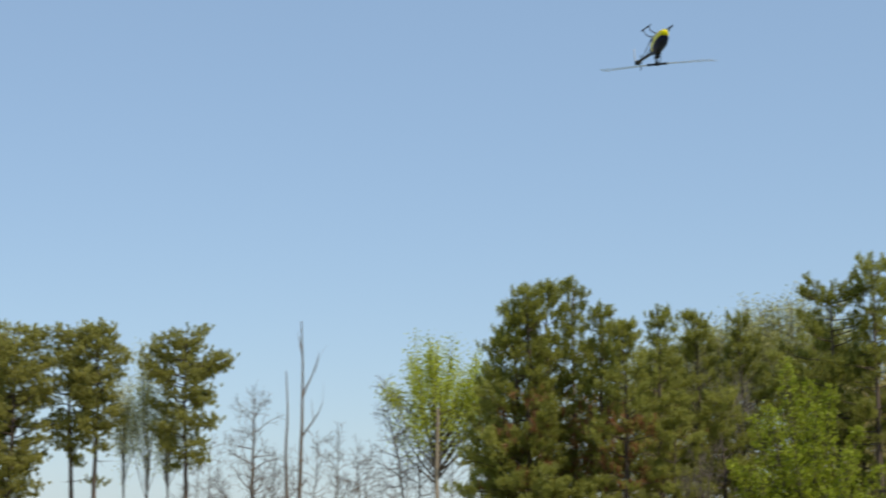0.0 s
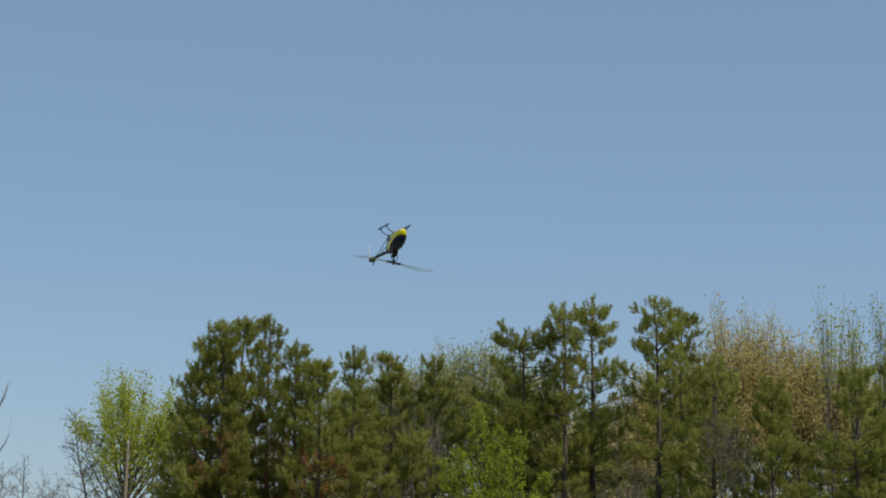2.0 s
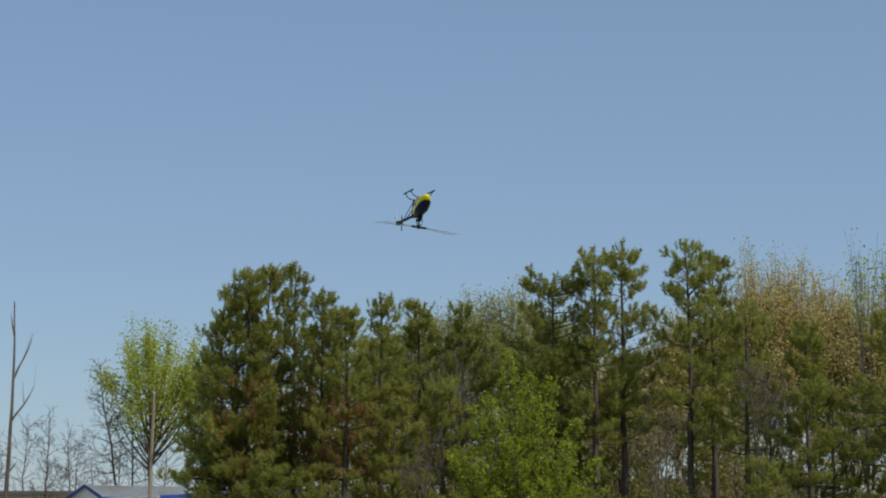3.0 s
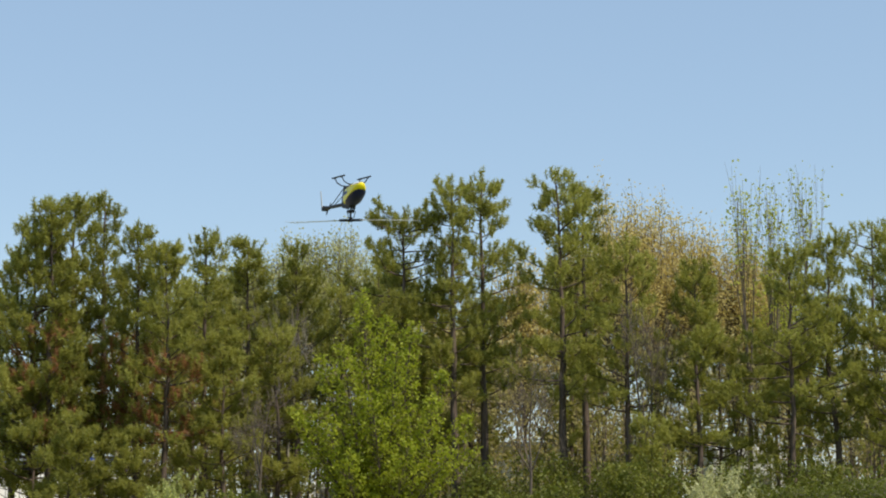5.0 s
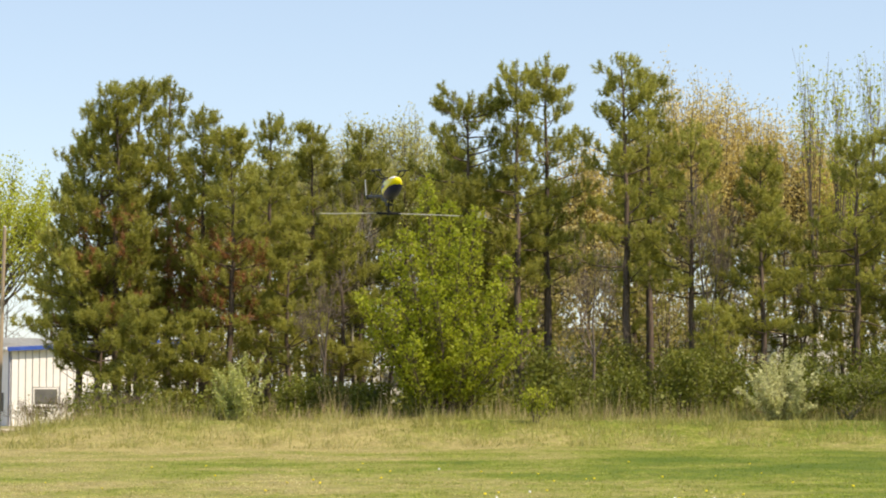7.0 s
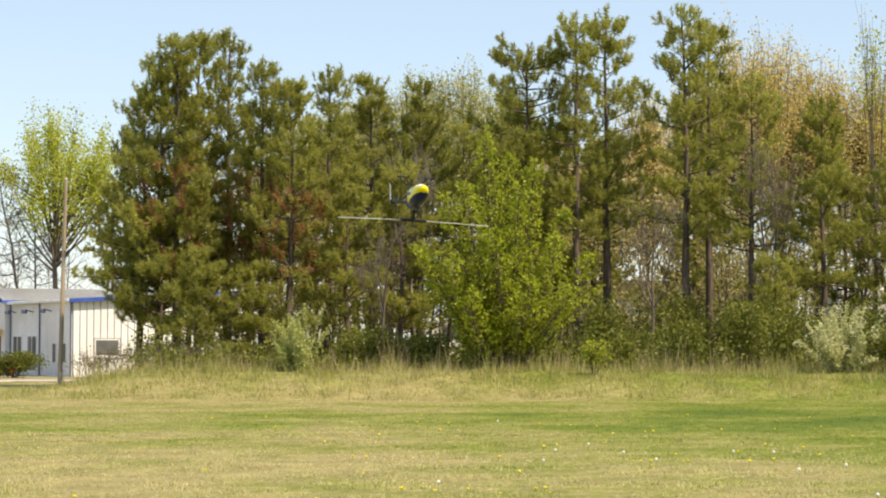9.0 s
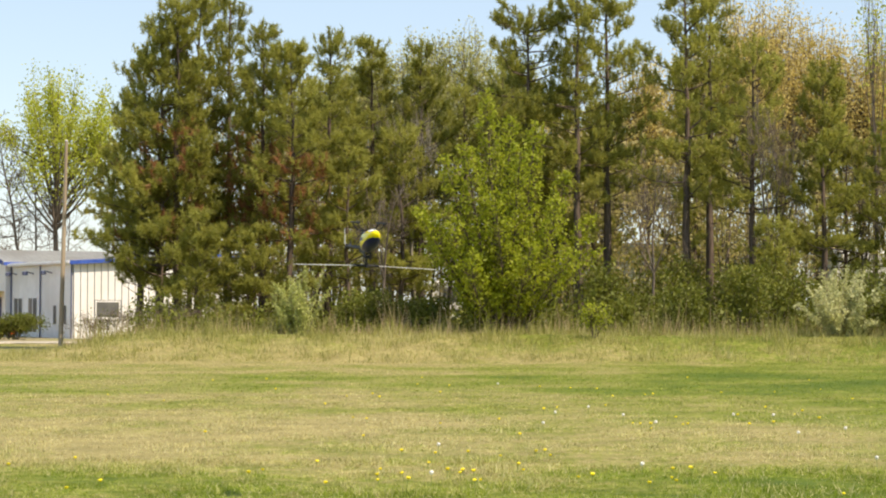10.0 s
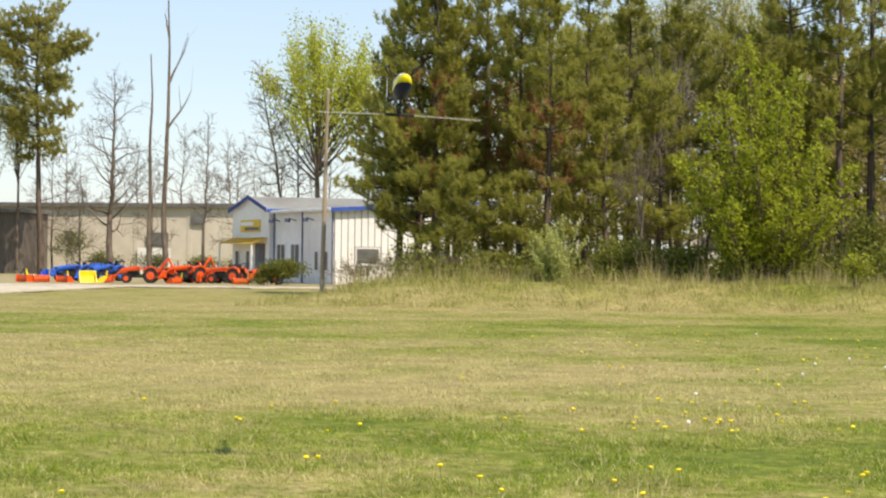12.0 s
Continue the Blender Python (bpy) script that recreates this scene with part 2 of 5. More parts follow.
# white that stands for the sun's highlight on the upturned belly
CANOPYWHITE = surface("white_belly_highlight", (0.75, 0.75, 0.74), (0.85, 0.85, 0.84), 5, 0.3, bump=0)
BELLYDARK = surface("maroon_belly_paint", (0.045, 0.018, 0.018), (0.075, 0.03, 0.03), 5, 0.4, bump=0)
CARBON = surface("black_carbon", (0.010, 0.010, 0.011), (0.026, 0.026, 0.028), 30, 0.55, bump=0.02, spec=0.2)
BLADEGREY = surface("rotor_blade_paint", (0.40, 0.40, 0.39), (0.52, 0.52, 0.50), 4, 0.3, bump=0)
PETAL = surface("dandelion_petals", (0.80, 0.60, 0.01), (0.92, 0.78, 0.03), 40, 0.7, bump=0)
STEM = surface("flower_stem", (0.14, 0.20, 0.04), (0.24, 0.30, 0.08), 20, 0.7, bump=0)
CLOCK = surface("dandelion_clock", (0.62, 0.62, 0.58), (0.80, 0.80, 0.76), 40, 0.9, bump=0)

# ---------------------------------------------------------------- building blocks


def mesh_of(name, verts, faces, smooth=False):
    me = bpy.data.meshes.new(name)
    me.from_pydata([tuple(v) for v in verts] if not isinstance(verts, np.ndarray) else verts.tolist(), [], faces if isinstance(faces, list) else faces.tolist())
    if smooth:
        me.polygons.foreach_set("use_smooth", [True] * len(me.polygons))
    me.update()
    return me


def part(name, geo, material, parent=None, label="", m=None):
    """Links a bmesh or mesh as one mesh object, under parent."""
    if isinstance(geo, bmesh.types.BMesh):
        me = bpy.data.meshes.new(name)
        geo.to_mesh(me)
        geo.free()
    else:
        me = geo
    if not me.materials:
        me.materials.append(material)
    ob = new(name, me)
    if m is not None:
        ob.matrix_basis = m
    if parent is not None:
        ob.parent = parent
    if label:
        ob["label"] = label
    return ob


def root(name, m, label, category, group="", kind=""):
    ob = new(name)
    ob.matrix_basis = m
    return tagged(ob, label, category, group, kind)


def box(bm, x0, x1, y0, y1, z0, z1, bevel=0.0):
    r = bmesh.ops.create_cube(bm, size=1.0, matrix=Matrix.LocRotScale(((x0 + x1) / 2, (y0 + y1) / 2, (z0 + z1) / 2), None, (abs(x1 - x0), abs(y1 - y0), abs(z1 - z0))))
    if bevel:
        es = list({e for v in r["verts"] for e in v.link_edges})
        bmesh.ops.bevel(bm, geom=es, offset=bevel, segments=1, affect="EDGES")
    return bm


def boxed(x0, x1, y0, y1, z0, z1, bevel=0.0):
    return box(bmesh.new(), x0, x1, y0, y1, z0, z1, bevel)


def rod(bm, a, b, r0, r1=None, sides=8):
    a, b = Vector(a), Vector(b)
    q = (b - a).to_track_quat("Z", "Y").to_matrix().to_4x4()
    bmesh.ops.create_cone(bm, cap_ends=True, segments=sides, radius1=r0, radius2=r0 if r1 is None else r1, depth=(b - a).length,
                          matrix=Matrix.Translation((a + b) / 2) @ q)
    return bm


def prism(bm, outline, y0, y1):
    """A solid from an outline in x, z, between y0 and y1."""
    lo = [bm.verts.new((x, y0, z)) for x, z in outline]
    hi = [bm.verts.new((x, y1, z)) for x, z in outline]
    bm.faces.new(lo)
    bm.faces.new(hi[::-1])
    for i in range(len(lo)):
        j = (i + 1) % len(lo)
        bm.faces.new((lo[j], lo[i], hi[i], hi[j]))
    bmesh.ops.recalc_face_normals(bm, faces=bm.faces)
    return bm


def unit(a):
    return a / np.maximum(np.linalg.norm(a, axis=-1, keepdims=True), 1e-9)


def limbs_mesh(name, segs, sides=5):
    """Tapered limbs: segs is rows of p0, p1, r0, r1."""
    thin = [s for s in segs if s[2] < 0.014]
    thick = [s for s in segs if s[2] >= 0.014]
    if thin and thick:
        a, b = limbs_mesh(name, thick, sides), limbs_mesh(name, thin, 3)
        bm = bmesh.new()
        bm.from_mesh(a)
        bm.from_mesh(b)
        bm.to_mesh(a)
        bm.free()
        bpy.data.meshes.remove(b)
        return a
    if thin:
        sides = 3
    p0 = np.array([s[0] for s in segs], float)
    p1 = np.array([s[1] for s in segs], float)
    r0 = np.array([s[2] for s in segs])[:, None]
    r1 = np.array([s[3] for s in segs])[:, None]
    d = unit(p1 - p0)
    helper = np.where(np.abs(d[:, 2:3]) > 0.9, np.array([[1.0, 0, 0]]), np.array([[0, 0, 1.0]]))
    u = unit(np.cross(d, helper))
    w = np.cross(d, u)
    vs = []
    for k in range(sides):
        a = 2 * math.pi * k / sides
        o = u * math.cos(a) + w * math.sin(a)
        vs += [p0 - d * r0 * 0.3 + o * r0, p1 + d * r1 * 0.3 + o * r1]
    v = np.stack(vs, axis=1).reshape(-1, 3)
    base = (np.arange(len(segs)) * 2 * sides)[:, None, None]
    quad = np.array([[2 * k, 2 * ((k + 1) % sides), 2 * ((k + 1) % sides) + 1, 2 * k + 1] for k in range(sides)])[None]
    return mesh_of(name, v, (base + quad).reshape(-1, 4), smooth=True)


def tuft_arrays(rng, P, A, k, length, needle, width):
    """Rounded bottle-brush tufts of needles: at P along A."""
    n = len(P)
    s = rng.random((n, k, 1)) * length
    b = P[:, None] + A[:, None] * s
    o = rng.normal(size=(n, k, 3))
    d = unit(A[:, None] * rng.uniform(0.1, 0.85, (n, k, 1)) + unit(o))
    tip = b + d * needle * rng.uniform(0.65, 1.15, (n, k, 1))
    side = unit(np.cross(d, rng.normal(size=(n, k, 3)))) * width / 2
    return np.stack([b - side, b + side, tip], axis=2).reshape(-1, 3)


def leaf_arrays(rng, P, size, flat=0.5):
    """Pointed leaves of four corners, at P."""
    n = len(P)
    nrm = unit(rng.normal(size=(n, 3)) + np.array([0, 0, flat]))
    u = unit(np.cross(nrm, rng.normal(size=(n, 3))))
    w = np.cross(nrm, u)
    sz = size * rng.uniform(0.6, 1.3, (n, 1))
    return np.stack([P - u * sz * 0.6, P + w * sz * 0.38, P + u * sz * 0.6, P - w * sz * 0.38], axis=1).reshape(-1, 3)


def soup(name, verts, corners):
    n = len(verts) // corners
    me = bpy.data.meshes.new(name)
    me.vertices.add(len(verts))
    me.vertices.foreach_set("co", verts.astype(np.float32).ravel())
    me.loops.add(len(verts))
    me.loops.foreach_set("vertex_index", np.arange(len(verts), dtype=np.int32))
    me.polygons.add(n)
    me.polygons.foreach_set("loop_start", np.arange(0, len(verts), corners, dtype=np.int32))
    me.polygons.foreach_set("loop_total", np.full(n, corners, dtype=np.int32))
    me.update(calc_edges=True)
    return me


def smooth_step(a, b, x):
    t = min(max((x - a) / (b - a), 0.0), 1.0)
    return t * t * (3 - 2 * t)


def ground_z(x, y):
    """The mown field is flat; a low grassy bank carries the trees."""
    bank = smooth_step(57.5, 64.0, y) * smooth_step(-14.5, -9.0, x) * (1 - smooth_step(86, 95, y))
    bump = 0.06 * noise.noise(Vector((x * 0.35, y * 0.35, 0))) * smooth_step(50, 60, y)
    return bank * (0.72 + 0.12 * noise.noise(Vector((x * 0.15, 3.0, 0)))) + bump


# ---------------------------------------------------------------- trees


def pine(x, y, top, radius, clear, seed, needles=NEEDLES, label="", tufts=1.0, lean=0.0, dome=False, rusty=0.0, trunk_r=None, skirt=0.0):
    """A pine: a trunk with whorls of limbs, each a flat spray of shoots that end in upright tufts. clear: bare share of the trunk."""
    rng = np.random.default_rng(seed)
    z0 = ground_z(x, y)
    h = top - z0 - 0.1
    tr = trunk_r or 0.012 * h + 0.02
    segs, P, A = [], [], []
    up = np.array([0, 0, 1.0])
    n = 14
    cx = np.cumsum(rng.normal(0, 0.04, n + 1))
    cy = np.cumsum(rng.normal(0, 0.04, n + 1))
    cx, cy = cx - cx[0], cy - cy[0]
    cx = cx - (cx[-1] - lean) * np.linspace(0, 1, n + 1)
    zs = np.linspace(-0.15, h * 0.985, n + 1)
    rs = tr * (1 - 0.88 * (np.linspace(0, 1, n + 1)) ** 1.1)
    for i in range(n):
        segs.append(((cx[i], cy[i], zs[i]), (cx[i + 1], cy[i + 1], zs[i + 1]), rs[i], rs[i + 1]))

    def axis(z):
        return np.array([np.interp(z, zs, cx), np.interp(z, zs, cy), z])

    far = y > 100
    step = 0.46 if far else 0.33
    limbs = []
    z, turn = h * clear, rng.uniform(0, 6)
    while z < h * 0.97:
        u = (z / h - clear) / (1 - clear)
        if dome:
            prof = (0.44 + 1.35 * u) if u < 0.4 else 0.98 * math.sqrt(max(1 - ((u - 0.4) / 0.615) ** 2, 0.05))
        else:
            prof = min(1.0, 0.8 + 0.6 * u) * (1 - u) ** 0.70 + 0.14
        for _ in range(int(rng.integers(3, 6)) + (1 if dome else 0)):
            turn += 2.4 + rng.normal(0, 0.45)
            if rng.random() < 0.1:
                continue
            L = radius * prof * rng.uniform(0.5, 1.22)
            rise = -0.08 + 0.75 * u + rng.normal(0, 0.13) if not dome else -0.05 + 0.30 * u + rng.normal(0, 0.16)
            limbs.append((z + rng.normal(0, 0.12), turn, max(L, 0.3), rise, True))
        z += rng.uniform(0.42, 0.70) * (0.75 + 0.02 * h)
    for _ in range(int(skirt * 26)):
        limbs.append((h * rng.uniform(0.13, 0.46), rng.uniform(0, 6.3), radius * rng.uniform(0.7, 1.25), rng.normal(-0.06, 0.12), True))
    for _ in range(int(clear * 16)):
        limbs.append((h * rng.uniform(clear * 0.3, clear), rng.uniform(0, 6.3), radius * rng.uniform(0.2, 0.7), rng.normal(0.0, 0.25), rng.random() < 0.12))
    for zl, t, L, rise, green in limbs:
        p = axis(min(max(zl, 0.4), h * 0.97))
        d = unit(np.array([math.cos(t), math.sin(t), rise]))
        r = 0.010 + 0.014 * L
        m = max(2, int(round(L / step)))
        for i in range(m):
            f = (i + 1) / m
            d = unit(d + rng.normal(0, 0.09, 3) + up * 0.07)
            q = p + d * L / m
            segs.append((p, q, r * (1 - 0.8 * i / m), r * (1 - 0.8 * f)))
            if green and f > 0.2:
                flat = unit(np.cross(d, up))
                for side in (-1, 1):
                    if rng.random() < 0.12 + 0.4 * (1 - tufts):
                        continue
                    e = unit(d * 0.75 + flat * side * rng.uniform(0.5, 1.1) + up * rng.normal(0.12, 0.22))
                    w = rng.uniform(0.18, 0.62) * (1.15 - 0.55 * f) * (1.5 if far else 1.0)
                    tip = q + e * w
                    if y < 79:
                        segs.append((q, tip, 0.009, 0.005))
                    for _ in range(4 if far else 2):
                        P.append(tip - e * 0.08 + rng.normal(0, 0.28 if far else 0.09, 3) * np.array([1, 1, 0.75]))
                        A.append(unit(e * 0.5 + up * rng.uniform(0.6, 1.5) + rng.normal(0, 0.28, 3)))
                    if w > 0.34:
                        P.append(q + e * w * 0.5)
                        A.append(unit(e * 0.4 + up + rng.normal(0, 0.3, 3)))
            p = q
        if green:
            P.append(p - d * 0.06)
            A.append(unit(d + up * 0.6))
    # candles round the leading shoot
    for k in range(3 if dome else 20):
        o = rng.normal(0, 0.10, 3)
        P.append(axis(h * (0.95 if dome else 0.99) - 0.085 * k) + np.array([o[0], o[1], 0]) * min(k, 9) * 0.38)
        A.append(unit(up + o * (1 + 0.2 * k)))
    P, A = np.array(P), np.array(A)
    fit = np.array([1, 1, (h + 0.25) / (P[:, 2] + 0.45 * A[:, 2]).max()])
    P = P * fit
    segs = [(np.array(a) * fit, np.array(b) * fit, s, e) for a, b, s, e in segs]
    ob = root("pine_tree", pose(x, y, z0), label or "tall pine tree with dark green needles and bare lower trunk", "tree", "pines of the tree line")
    part("trunk", limbs_mesh("trunk", segs, 4), BARK, ob, "dark brown ridged bark")
    red = (rng.random(len(P)) < 1.1 * rusty) & (P[:, 2] < h * 0.6) & (P[:, 2] > h * 0.22) & (np.linalg.norm(P[:, :2], axis=1) < radius * 0.75)
    k = 24 if 79 < y < 100 else 22 if far else 34
    size = (0.34, 0.185, 0.036) if not far else (0.22, 0.25, 0.065)
    part("crown", soup("crown", tuft_arrays(rng, P[~red], A[~red], k, *size), 3), needles, ob, "tufted green needles")
    if red.any():
        part("browned_growth", soup("browned_growth", tuft_arrays(rng, P[red], A[red], 36, 0.36, 0.24, 0.035), 3), RUSTY, ob, "rusty brown dead needles")["kind"] = "stuff"
    return ob


def spring_tree(x, y, leaders, seed, label):
    """A bushy young tree: several ascending leaders, each a loose cone of leafy twigs. leaders: dx, dy, top, width."""
    rng = np.random.default_rng(seed)
    z0 = ground_z(x, y)
    segs, Q = [], []
    up = np.array([0, 0, 1.0])
    for dx, dy, top, width in leaders:
        top = top - z0
        n = 12
        knots = []
        bend = rng.normal(0, 0.12, 2)
        for i in range(n + 1):
            v = i / n
            knots.append(np.array([dx * (v ** 0.75) + bend[0] * math.sin(3.1 * v), dy * (v ** 0.75) + bend[1] * math.sin(3.1 * v), -0.1 + (top + 0.1) * v]))
        r = 0.018 + 0.006 * top
        for i in range(n):
            segs.append((knots[i], knots[i + 1], r * (1 - 0.85 * i / n), r * (1 - 0.85 * (i + 1) / n)))
        turn = rng.uniform(0, 6)
        for i in range(int(26 * top)):
            v = 0.10 + 0.9 * (i + rng.random()) / (26 * top)
            f = min(v, 0.999) * n
            p = knots[int(f)] + (knots[int(f) + 1] - knots[int(f)]) * (f - int(f))
            turn += 2.4 + rng.normal(0, 0.5)
            L = (width * (1 - v) ** 0.75 + 0.16) * rng.uniform(0.45, 1.25)
            d = unit(np.array([math.cos(turn), math.sin(turn), rng.uniform(0.35, 1.0)]))
            m = max(2, int(L / 0.22))
            for j in range(m):
                d = unit(d + rng.normal(0, 0.13, 3) + up * 0.10)
                q = p + d * L / m
                segs.append((p, q, 0.010 * (1 - 0.6 * j / m), 0.010 * (1 - 0.6 * (j + 1) / m)))
                if j >= m * 0.25:
                    c = int(rng.integers(6, 13))
                    Q.append(q + rng.normal(0, 0.085, (c, 3)) + d * rng.random((c, 1)) * 0.12)
                p = q
    ob = root("spring_tree", pose(x, y, z0), label, "tree")
    part("trunk", limbs_mesh("trunk", segs, 4), BARK, ob)
    part("crown", soup("crown", leaf_arrays(rng, np.concatenate(Q), 0.10), 4), SPRING, ob, "bright yellow-green leaves")
    return ob


def grow(rng, segs, tips, p, d, L, r, level, wander, rise, split, kids):
    m = 5 if level >= 2 else 4
    for i in range(m):
        d = unit(d + rng.normal(0, wander, 3) + np.array([0, 0, rise]))
        q = p + d * L / m
        ra, rb = r * (1 - 0.75 * i / m), r * (1 - 0.75 * (i + 1) / m)
        segs.append((p, q, max(ra, 0.006), max(rb, 0.005)))
        p = q
        if level <= 1:
            tips.append(p)
        if level > 0 and i >= 1:
            for _ in range(int(rng.integers(kids[0], kids[1] + 1))):
                o = rng.normal(size=3)
                o = unit(o - d * (o @ d))
                grow(rng, segs, tips, p, unit(d * math.cos(split) + o * math.sin(split)), L * rng.uniform(0.42, 0.72) * (1 - 0.06 * i), rb * 0.6, level - 1, wander, rise, split, kids)
    tips.append(p)


def leafy(name, x, y, top, spread, seed, leaves, bark, label, category="tree", count=9000, leaf=0.09, trunk=0.12, fork=0.25, levels=3, kids=(1, 2), scatter=0.35,
          leaf_label="", group="", stems=1, split=0.7, rise=0.10, bare_below=0.0, twig=0.0):
    """A broad-leaved tree or shrub: forked limbs, with leaves in loose clumps about the twigs. Scaled to its height and spread."""
    rng = np.random.default_rng(seed)
    z0 = ground_z(x, y)
    h = top - z0
    segs, tips = [], []
    for s in range(stems):
        a = rng.uniform(0, 6.3)
        out = 0.0 if stems == 1 else rng.uniform(0.12, 0.5)
        d = unit(np.array([math.cos(a) * out, math.sin(a) * out, 1.0]))
        f = np.array([math.cos(a), math.sin(a), 0]) * (0 if stems == 1 else 0.12 * rng.random())
        q = f + d * h * fork
        segs.append((f - d * 0.15, q, trunk, trunk * 0.8))
        n = 4 if stems == 1 else 2
        for k in range(n):
            o = rng.normal(size=3)
            o = unit(o - d * (o @ d))
            w = 0.15 if k == 0 else split * rng.uniform(0.55, 1.0)
            grow(rng, segs, tips, q, unit(d * math.cos(w) + o * math.sin(w)), h * (1 - fork) * 0.62, trunk * (0.75 if k == 0 else 0.5), levels - 1, 0.10, rise, split, kids)
    tips = np.array(tips)
    off, zt = tips[:, :2].mean(axis=0), tips[:, 2].mean()

    def upright(p):
        p = np.array(p, float)
        p[..., :2] -= off * (p[..., 2:3] / zt)
        return p

    tips = upright(tips)
    segs = [(upright(a), upright(b), r0, r1) for a, b, r0, r1 in segs]
    lo = np.array([s[1] for s in segs])
    kz = h / lo[:, 2].max()
    rad = np.percentile(np.linalg.norm(lo[:, :2], axis=1), 97)
    kx = spread / max(rad, 0.1)
    scale = np.array([kx, kx, kz])
    segs = [(np.array(a) * scale, np.array(b) * scale, max(r0, twig), max(r1, twig)) for a, b, r0, r1 in segs]
    tips = tips * scale
    ob = root(name, pose(x, y, z0), label, category, group)
    sides = 5 if trunk > 0.05 else 4
    if count:
        part("trunk" if category == "tree" else "woody_base", limbs_mesh("trunk", segs, sides), bark, ob)
    else:
        part("trunk", limbs_mesh("trunk", [s for s in segs if s[2] > 0.3 * trunk], sides), bark, ob)
        part("bare_crown", limbs_mesh("bare_crown", [s for s in segs if s[2] <= 0.3 * trunk], 4), bark, ob, "fine bare twigs")
    if count:
        tips = tips[tips[:, 2] > bare_below * h]
        if category == "shrub":
            ends = np.array([s[1] for s in segs])
            tips = np.concatenate([tips, ends[ends[:, 2] < 0.5 * h], ends[ends[:, 2] < 0.25 * h] * np.array([1.6, 1.6, 0.7])])
        pick = tips[rng.integers(0, len(tips), count)]
        P = pick + rng.normal(0, scatter, (count, 3)) * np.array([1, 1, 0.8])
        P = P[(P[:, 2] > 0.05) & (P[:, 2] < h + 0.1)]
        part("crown" if category == "tree" else "foliage", soup("crown", leaf_arrays(rng, P, leaf), 4), leaves, ob, leaf_label)
    return ob


def haze_tree(name, x, y, top, radius, seed, leaves, label, count, leaf, limbs=150, low=0.42, start=0.45, scatter=0.13, steep=0.0, trunk=0.13, group="", leaf_label=""):
    """A tree in bud: many ascending limbs that fan out to a rounded dome, leafy along their outer share (from start on)."""
    rng = np.random.default_rng(seed)
    z0 = ground_z(x, y)
    h = top - z0
    c = np.array([0, 0, low * h])
    n = 6
    sway = np.cumsum(rng.normal(0, 0.08, (n + 1, 2)), axis=0)
    sway -= sway[0]
    zs = np.linspace(-0.15, 0.8 * h, n + 1)
    stem = [((*sway[i], zs[i]), (*sway[i + 1], zs[i + 1]), trunk * (1 - 0.13 * i), trunk * (1 - 0.13 * (i + 1))) for i in range(n)]
    segs, Q = [], []
    per = max(1, count // limbs)
    for i in range(limbs):
        a, e = rng.uniform(0, 2 * math.pi), steep + (1 - steep) * rng.random() ** 0.6
        r = math.sqrt(max(1 - e * e, 0))
        reach = rng.uniform(0.7, 1.0)
        end = c + np.array([radius * r * math.cos(a), radius * r * math.sin(a), (h - low * h) * e]) * reach
        zb = h * rng.uniform(low * 0.65, low + 0.22 * e)
        p0 = np.array([np.interp(zb, zs, sway[:, 0]), np.interp(zb, zs, sway[:, 1]), zb])
        knee = p0 + (end - p0) * np.array([0.70, 0.70, 0.42]) + rng.normal(0, 0.12, 3)
        t = np.linspace(0, 1, 8)[:, None]
        line = (1 - t) ** 2 * p0 + 2 * t * (1 - t) * knee + t * t * end + rng.normal(0, 0.03, (8, 3))
        r0 = trunk * rng.uniform(0.14, 0.4)
        for k in range(7):
            segs.append((line[k], line[k + 1], max(r0 * (1 - k / 7.5), 0.009), max(r0 * (1 - (k + 1) / 7.5), 0.008)))
        side = []
        for k in range(3, 8):
            d = unit(unit(line[min(k, 7)] - line[k - 1]) + rng.normal(0, 0.42, 3))
            f = line[k] + d * rng.uniform(0.25, 0.7)
            segs.append((line[k], f, 0.009, 0.007))
            side.append((line[k], f))
        u = start + (1 - start) * rng.random((per, 1))
        j = np.minimum((u[:, 0] * 7).astype(int), 6)
        P = line[j] + (line[j + 1] - line[j]) * (u * 7 - j[:, None])
        pick = rng.integers(0, len(side), per)
        S = np.array([s0 + (s1 - s0) * v for (s0, s1), v in zip([side[m] for m in pick], rng.random(per))])
        P = np.where(rng.random((per, 1)) < 0.55, S, P)
        Q.append(P + rng.normal(0, scatter, (per, 3)))
    ob = root(name, pose(x, y, z0), label, "tree", group)
    part("trunk", limbs_mesh("trunk", stem, 8), GREYBARK, ob, "grey-brown trunk")
    part("branchwork", limbs_mesh("branchwork", segs, 4), GREYBARK, ob, "fine ascending branches")
    part("crown", soup("crown", leaf_arrays(rng, np.concatenate(Q), leaf), 4), leaves, ob, leaf_label)
    return ob


